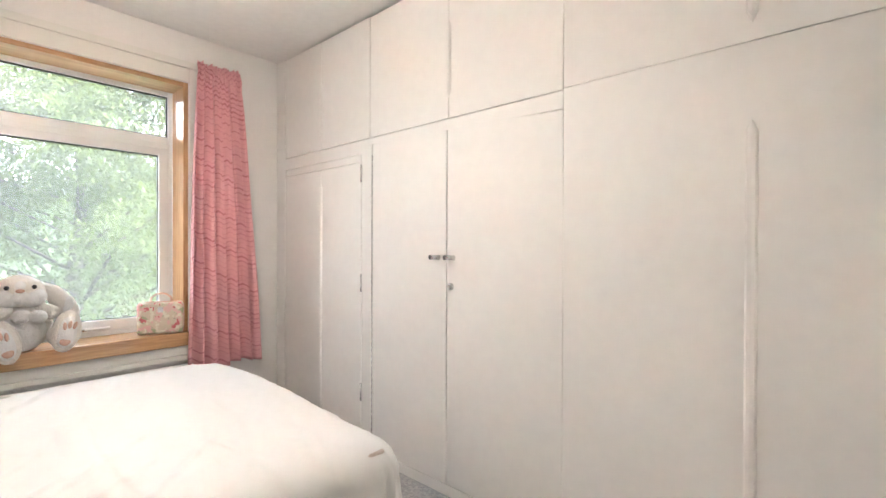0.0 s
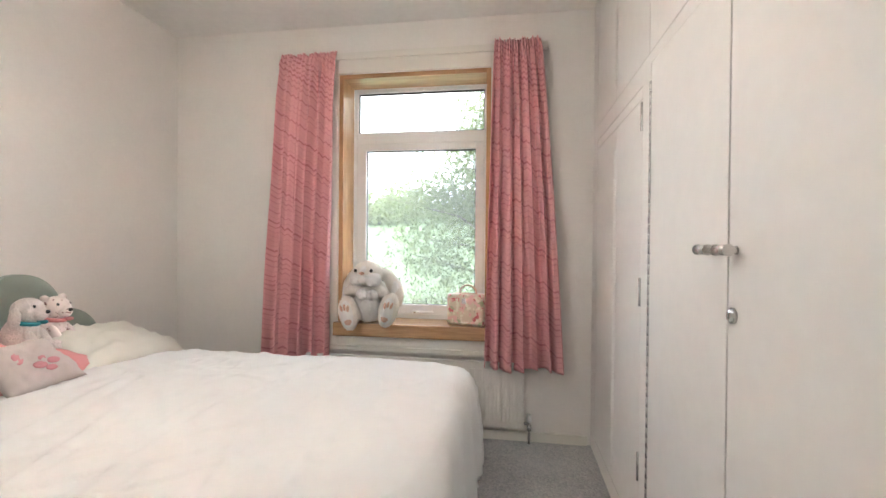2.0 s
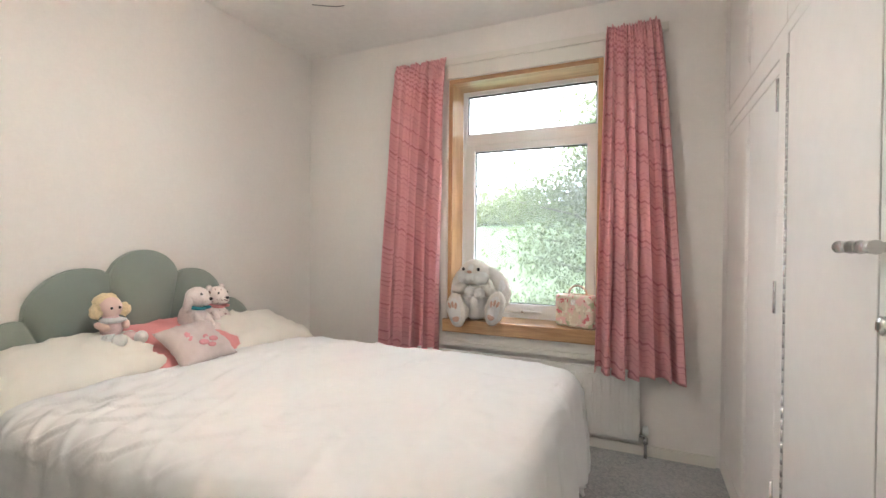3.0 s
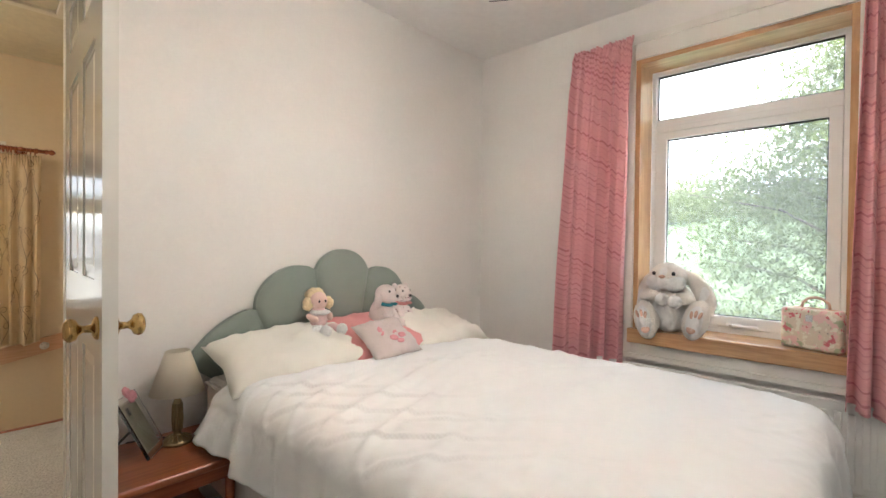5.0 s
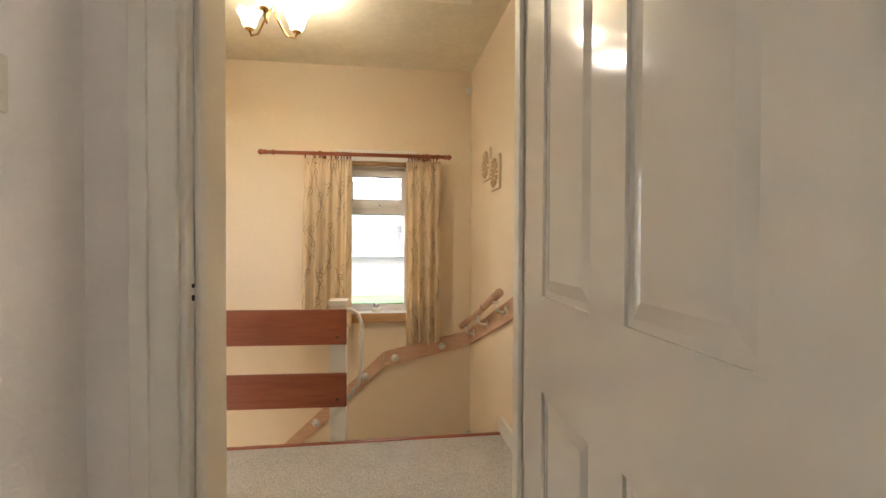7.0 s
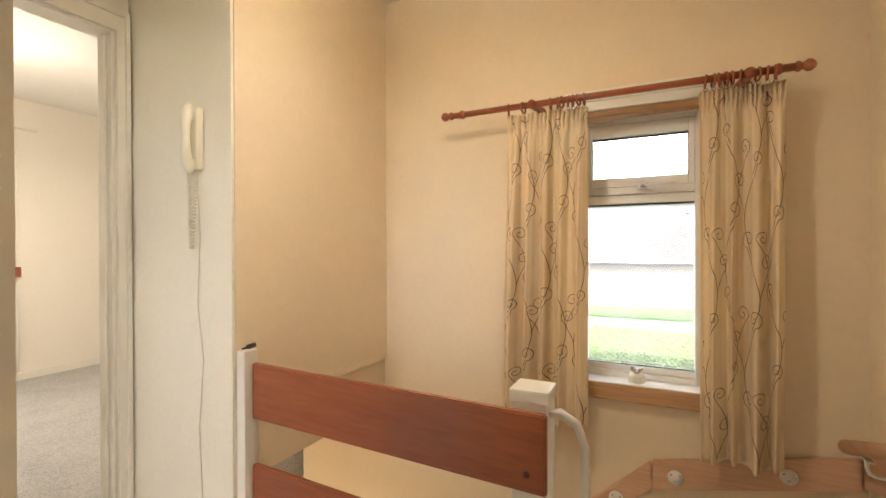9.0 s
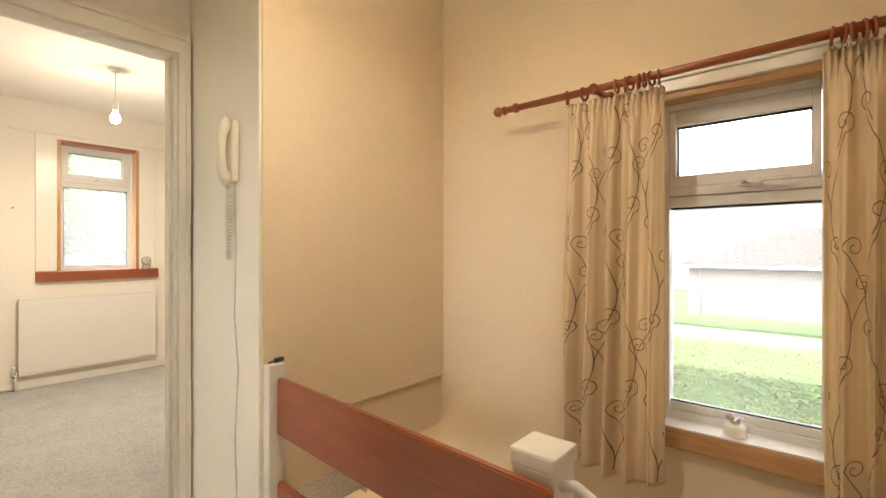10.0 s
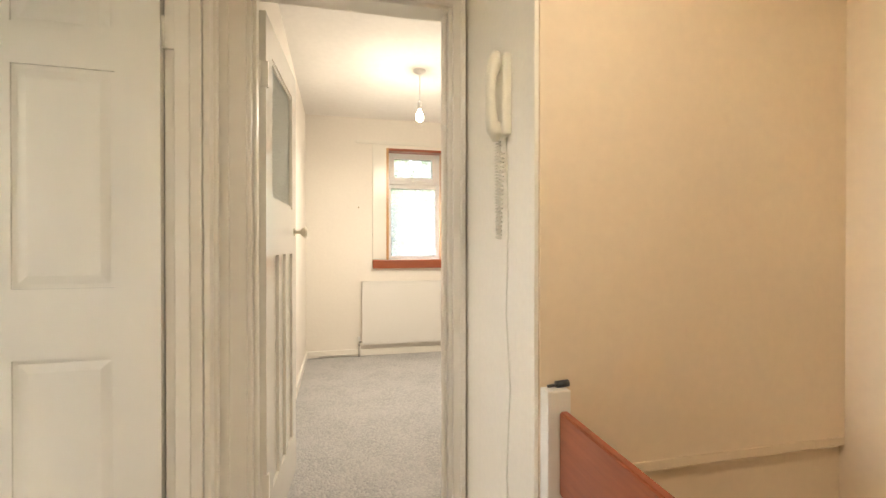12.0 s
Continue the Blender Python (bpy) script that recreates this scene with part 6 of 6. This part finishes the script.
for r in ((-0.36, 0.55, -2.33, -2.275), (-0.36, 0.55, -1.62, -1.565), (-0.36, -0.305, -2.2745, -1.6205), (0.495, 0.55, -2.2745, -1.6205)):
    moulding(bm, r[0], r[1], r[2], r[3], CEIL - 0.026, CEIL - 0.001)
part("hatch_frame", bm, M_PALE, hatch)
part("hatch_panel", boxes((-0.30, 0.49, -2.27, -1.625, CEIL - 0.010, CEIL - 0.001)), M_LCEIL, hatch)

# ---- far room ----
radiator("radiator", pose(5.13, -3.19, 0, 0, 0, 90), 1.01, 0.12, 0.765, False, "plain white panel radiator under the far window", 1)
bulb_ob = thing("pendant_bulb", (3.766, -2.545, CEIL), "bare lit bulb hanging on a white flex", "lamp")
bm = bmesh.new()
lathe(bm, [(0, 0), (0.045, 0), (0.043, -0.012), (0.015, -0.028), (0, -0.028)], (3.766, -2.545, CEIL), 20)
part("rose", bm, M_UPVC, bulb_ob, "white ceiling rose")
bm = bmesh.new()
tube(bm, [(3.766, -2.545, CEIL - 0.028), (3.766, -2.545, 2.24)], 0.003, 6)
part("flex", bm, M_UPVC, bulb_ob, "white flex")
bm = bmesh.new()
lathe(bm, [(0, 2.24), (0.012, 2.24), (0.018, 2.225), (0.018, 2.175), (0, 2.175)], (3.766, -2.545, 0), 14)
part("lampholder", bm, M_UPVC, bulb_ob, "white lampholder")
bm = bmesh.new()
lathe(bm, [(0.012, 2.175), (0.014, 2.16), (0.026, 2.14), (0.030, 2.118), (0.026, 2.098), (0.014, 2.087), (0.0, 2.084)], (3.766, -2.545, 0), 18)
part("bulb", bm, M_BULB, bulb_ob, "lit pearl bulb")
clock = thing("table_clock", (5.05, -3.10, 0.995), "small round silver clock standing on the far sill", "clock")
bm = bmesh.new()
lathe(bm, [(0, 0), (0.042, 0), (0.042, 0.02), (0.036, 0.022), (0.0, 0.022)], (5.066, -3.10, 1.075), 24, (-1, 0, 0))
part("case", bm, M_STEEL, clock)
bm = bmesh.new()
lathe(bm, [(0, 0), (0.034, 0), (0.0, 0.001)], (5.0435, -3.10, 1.075), 24, (-1, 0, 0))
face = part("face", bm, M_UPVC, clock, "white dial")
part("hand", boxes((5.0415, 5.0422, -3.101, -3.099, 1.075, 1.10), (5.0415, 5.0422, -3.10, -3.085, 1.074, 1.076)), M_BLACK, face)
part("stand", soft_box(5.035, 5.075, -3.13, -3.07, 0.9955, 1.036, 0.004), M_ACRYLIC, clock, "clear stand")
hook = thing("wall_hook", (5.13, -2.148, 1.53), "small dark metal hook on the far wall", "hook")
bm = bmesh.new()
tube(bm, [(5.129, -2.148, 1.54), (5.105, -2.148, 1.535), (5.098, -2.148, 1.545)], 0.005, 8)
part("peg", bm, M_BRASSD, hook)
bm = bmesh.new()
tube(bm, [(5.10, -1.75, 0.022), (5.10, -2.14, 0.022), (5.09, -2.16, 0.03), (5.09, -2.16, 0.14)], 0.008, 8)
tagged(part("heating_pipe", bm, M_GLOSS), "white painted heating pipe along the skirting", "pipe")


# ---- outdoors ----
GZ = -2.75
bm = bmesh.new()


def land(u, v):
    x, y = (u * 2 - 1), (v * 2 - 1)
    X, Y = 900 * x * abs(x), 900 * y * abs(y)
    rise = 0.0
    near = max(0.0, 1 - max(0, abs(Y) - 70) / 120)
    if X < -40:
        rise += 16 * min(1, (-X - 40) / 90) * (0.7 + 0.3 * math.sin(Y * 0.02 + 1))
    if X > 45:
        rise += 24 * min(1, (X - 45) / 60) * (0.8 + 0.2 * math.sin(Y * 0.03))
    return Vector((X, Y, GZ + rise * near + (0.4 * noise.noise(Vector((X * 0.03, Y * 0.03, 0))) if abs(X) > 14 or abs(Y) > 40 else 0)))


sheet(bm, land, 120, 120)
structure("ground", bm, M_GRASS, "mown green lawn and rising fields around the house", "ground")
structure("road", boxes((-60, 60, -26.8, -17.2, GZ - 0.3, GZ + 0.03)), M_ROAD, "pale concrete road across the front lawn", "road")


def leaves(name, pts, size, mat, seed, parent=None, label="", aspect=0.32, droop=0.0):
    """Many small pointed leaves at the given places, each bent a little along its rib."""
    rng = np.random.default_rng(seed)
    n = len(pts)
    pts = np.asarray(pts, float)
    yaw = rng.uniform(0, 2 * np.pi, n)
    pit = rng.uniform(-0.9, 0.5, n) - droop
    d = np.stack([np.cos(yaw) * np.cos(pit), np.sin(yaw) * np.cos(pit), np.sin(pit)], 1)
    side = np.stack([-np.sin(yaw), np.cos(yaw), rng.uniform(-0.6, 0.6, n)], 1)
    side /= np.linalg.norm(side, axis=1)[:, None]
    ln = size * rng.uniform(0.6, 1.3, n)[:, None]
    tip = pts + d * ln
    mid = pts + d * ln * 0.45 - np.array([0, 0, 0.06]) * ln
    w = side * ln * aspect / 2
    verts = np.stack([pts, mid + w, tip, mid - w], 1).reshape(-1, 3)
    me = bpy.data.meshes.new(name)
    me.from_pydata(verts.tolist(), [], np.arange(4 * n).reshape(-1, 4).tolist())
    me.materials.append(mat)
    ob = new(name, me)
    if parent:
        ob.parent = parent
        ob.matrix_parent_inverse = parent.matrix_world.inverted()
    return tagged(ob, label, kind="stuff")


def tree(place, height, spread, seed, twigs, leaf, label, name="tree"):
    """A tapered trunk, limbs, and twigs of long leaflets."""
    rnd = random.Random(seed)
    th = thing(name, place, label, "tree")
    base = Vector(place)
    bm = bmesh.new()
    tube(bm, [base + Vector((0.12 * math.sin(k), 0.1 * math.cos(k * 1.3), height * 0.8 * k / 6)) for k in range(7)], [0.17 * (1 - k / 7.5) * height / 7 for k in range(7)], 9)
    part("trunk", bm, M_BARK, th)
    pts = []
    bm = bmesh.new()
    limbs = 46
    for k in range(limbs):
        t = 0.16 + 0.80 * k / limbs
        start = base + Vector((0, 0, height * t * 0.86))
        a = k * 2.4 + rnd.uniform(-0.4, 0.4)
        reach = spread * (1.05 - abs(t - 0.42) * 1.25) * rnd.uniform(0.75, 1.1)
        end = start + Vector((math.cos(a) * reach, math.sin(a) * reach, reach * rnd.uniform(0.05, 0.5)))
        mid = start.lerp(end, 0.5) + Vector((0, 0, reach * 0.10))
        tube(bm, [start, mid, end], [0.05 * (1.1 - t), 0.032 * (1.1 - t), 0.008], 6)
        for _ in range(twigs // limbs):
            s = rnd.random() ** 0.6
            c0 = (start.lerp(mid, s * 2) if s < 0.5 else mid.lerp(end, s * 2 - 1)) + Vector((rnd.gauss(0, 0.30), rnd.gauss(0, 0.30), rnd.gauss(0, 0.24))) * (spread / 3)
            dirv = Vector((rnd.uniform(-1, 1), rnd.uniform(-1, 1), rnd.uniform(-0.7, 0.2))).normalized()
            ln = leaf * rnd.uniform(2.2, 3.8)
            for j in range(9):
                p = c0 + dirv * ln * j / 9 - Vector((0, 0, 0.35 * ln * (j / 9) ** 2))
                pts.append((p.x + rnd.gauss(0, 0.01), p.y + rnd.gauss(0, 0.01), p.z))
    part("limbs", bm, M_BARK, th)
    leaves("crown", pts, leaf, M_LEAF, seed, th, aspect=0.34, droop=0.25)
    return th


tree((-9.7, 1.80, GZ), 8.4, 3.6, 4, 12500, 0.115, "leafy green garden tree outside the bedroom window", "garden_tree")
tree((-22, -10.5, GZ), 6.5, 3.6, 9, 1400, 0.26, "leafy green tree beyond the lawn", "garden_tree")
tree((-30, 8, GZ), 9.0, 4.6, 12, 1400, 0.32, "leafy green tree on the rising field", "garden_tree")


def far_wood(name, x, y0, y1, z, count, seed, label):
    """A bank of distant trees as clumped leaf masses with an uneven top."""
    rng = np.random.default_rng(seed)
    pts = []
    for _ in range(count):
        cy, cx = rng.uniform(y0, y1), x + rng.uniform(-12, 12)
        h, r = rng.uniform(5, 10), rng.uniform(2.0, 4.0)
        q = rng.normal(0, 1, (480, 3))
        q /= np.linalg.norm(q, axis=1)[:, None]
        q *= (rng.uniform(0.55, 1.0, 480) * (1 + 0.25 * np.sin(q[:, 0] * 5 + q[:, 1] * 4)))[:, None]
        pts.append(np.array([cx, cy, z + h * 0.55 + (abs(cx) - abs(x)) * 0.22]) + q * np.array([r, r, h * 0.55]))
    leaves(name, np.concatenate(pts), 0.9, M_LEAF, seed, None, label, aspect=0.6)["category"] = "woods"


far_wood("far_trees", 62, -62, 8, 1.0, 110, 15, "green trees at the foot of the hill")
far_wood("far_trees", 82, -75, 10, 9.5, 130, 5, "dense green wooded hillside behind the houses")
far_wood("far_trees", -105, -70, 60, 5, 110, 6, "hazy green wooded hill beyond the lawn")


def hedge(name, x0, x1, y0, y1, h, n, seed, label):
    th = thing(name, ((x0 + x1) / 2, (y0 + y1) / 2, GZ), label, "hedge")
    bm = boxes((x0 + 0.1, x1 - 0.1, y0 + 0.1, y1 - 0.1, GZ, GZ + h - 0.1))
    bmesh.ops.bevel(bm, geom=list(bm.edges), offset=0.12, segments=2, affect="EDGES")
    part("core", bm, M_HEDGE, th)
    rng = np.random.default_rng(seed)
    a = rng.uniform(0, 1, (n, 3))
    top = rng.random(n) < (y1 - y0) / (y1 - y0 + h)
    p = np.empty((n, 3))
    p[:, 0] = x0 + (x1 - x0) * a[:, 0]
    p[:, 1] = np.where(top, y0 + (y1 - y0) * a[:, 1], y1 - 0.12 + 0.14 * a[:, 1])
    p[:, 2] = np.where(top, GZ + h - 0.12 + 0.16 * a[:, 2], GZ + h * a[:, 2])
    leaves("leaves", p, 0.058, M_LEAF, seed, th, aspect=0.55)
    return th


hedge("garden_hedge", -6, 6.5, -12.6, -9.8, 2.08, 95000, 3, "clipped dense green garden hedge below the landing window")
hedge("garden_hedge", -20, 22, -28.5, -27.3, 0.6, 20000, 7, "low clipped green hedge across the road")


def house(name, x0, x1, y0, y1, eave, ridge, wall_mat, roof_mat, label, tiles=False, wins=()):
    """A hipped bungalow with gutter, windows and chimney."""
    th = thing(name, ((x0 + x1) / 2, (y0 + y1) / 2, GZ), label, "house")
    part("wall", boxes((x0, x1, y0, y1, GZ, eave)), wall_mat, th, "rendered wall")
    o, cy = 0.45, (y0 + y1) / 2
    hip = (y1 - y0) / 2
    a = [(x0 - o, y0 - o, eave - 0.05), (x1 + o, y0 - o, eave - 0.05), (x1 + o, y1 + o, eave - 0.05), (x0 - o, y1 + o, eave - 0.05)]
    r = [(x0 + hip, cy, ridge), (x1 - hip, cy, ridge)]
    bm = bmesh.new()
    va, vr = [bm.verts.new(p) for p in a], [bm.verts.new(p) for p in r]
    for f in ((va[0], va[1], vr[1], vr[0]), (va[1], va[2], vr[1]), (va[2], va[3], vr[0], vr[1]), (va[3], va[0], vr[0]), (va[3], va[2], va[1], va[0])):
        bm.faces.new(f)
    roof = part("roof", bm, roof_mat, th, "tiled hip roof")
    if tiles:
        bm = bmesh.new()
        rows = 13
        for k in range(rows):
            t0, t1 = k / rows, (k + 1) / rows
            yy0, yy1 = (y1 + o) * (1 - t0) + cy * t0, (y1 + o) * (1 - t1) + cy * t1
            zz0, zz1 = (eave - 0.05) * (1 - t0) + ridge * t0, (eave - 0.05) * (1 - t1) + ridge * t1
            xa = (x0 - o) * (1 - t0) + (x0 + hip) * t0
            xb = (x1 + o) * (1 - t0) + (x1 - hip) * t0
            n = int((xb - xa) / 0.42)
            for i in range(n):
                p0, p1 = xa + (xb - xa) * i / n, xa + (xb - xa) * (i + 1) / n
                pm = (p0 + p1) / 2
                v = [bm.verts.new(q) for q in ((p0, yy0, zz0 + 0.05), (pm, yy0, zz0 + 0.13), (p1, yy0, zz0 + 0.05), (p1, yy1, zz1 + 0.02), (pm, yy1, zz1 + 0.08), (p0, yy1, zz1 + 0.02), (p0, yy0, zz0), (p1, yy0, zz0))]
                bm.faces.new((v[0], v[1], v[4], v[5]))
                bm.faces.new((v[1], v[2], v[3], v[4]))
                bm.faces.new((v[6], v[7], v[2], v[1], v[0]))
        tagged(part("roof_tiles", bm, roof_mat, roof), kind="stuff")
    part("gutter", boxes((x0 - o, x1 + o, y1 + o, y1 + o + 0.12, eave - 0.16, eave - 0.02)), M_GUTTER, th, "dark gutter")
    for wx0, wx1, wz0, wz1 in wins:
        w = part("window", boxes((wx0, wx1, y1 - 0.02, y1 + 0.04, wz0, wz1)), M_UPVC, th, "white framed window")
        part("pane", boxes((wx0 + 0.08, wx1 - 0.08, y1 + 0.041, y1 + 0.05, wz0 + 0.08, wz1 - 0.08)), M_DARKGLASS, w)
    return th


bung = house("bungalow", -18, 5.6, -38, -29, 0.35, 2.35, M_HARL, M_ROOFT, "cream rendered bungalow with a brown tiled hip roof", True, ((-9, -7, -1.9, -0.5), (-14, -12.4, -1.9, -0.5)))
chim = part("chimney", boxes((-2.2, -1.4, -32.4, -31.6, 1.0, 3.1), (-2.3, -1.3, -32.5, -31.5, 3.1, 3.25)), M_HARL, bung, "rendered chimney stack")
bm = bmesh.new()
tube(bm, [(5.0, -28.9, GZ), (5.0, -28.9, 0.2)], 0.05, 8)
part("downpipe", bm, M_GUTTER, bung, "dark downpipe")
house("far_house", -16, 17, -62, -50, 5.4, 8.6, M_RENDER, M_SLATE, "white rendered two-storey house behind the bungalow", False, ((-9.5, -7.5, 2.9, 4.3), (-2.2, -0.6, 1.2, 3.2), (5.5, 7.5, 2.9, 4.3)))
fh = house("white_house", 34, 40, -21.5, -15.5, 0.9, 2.6, M_UPVC, M_SLATE, "small white house below the wooded hill")
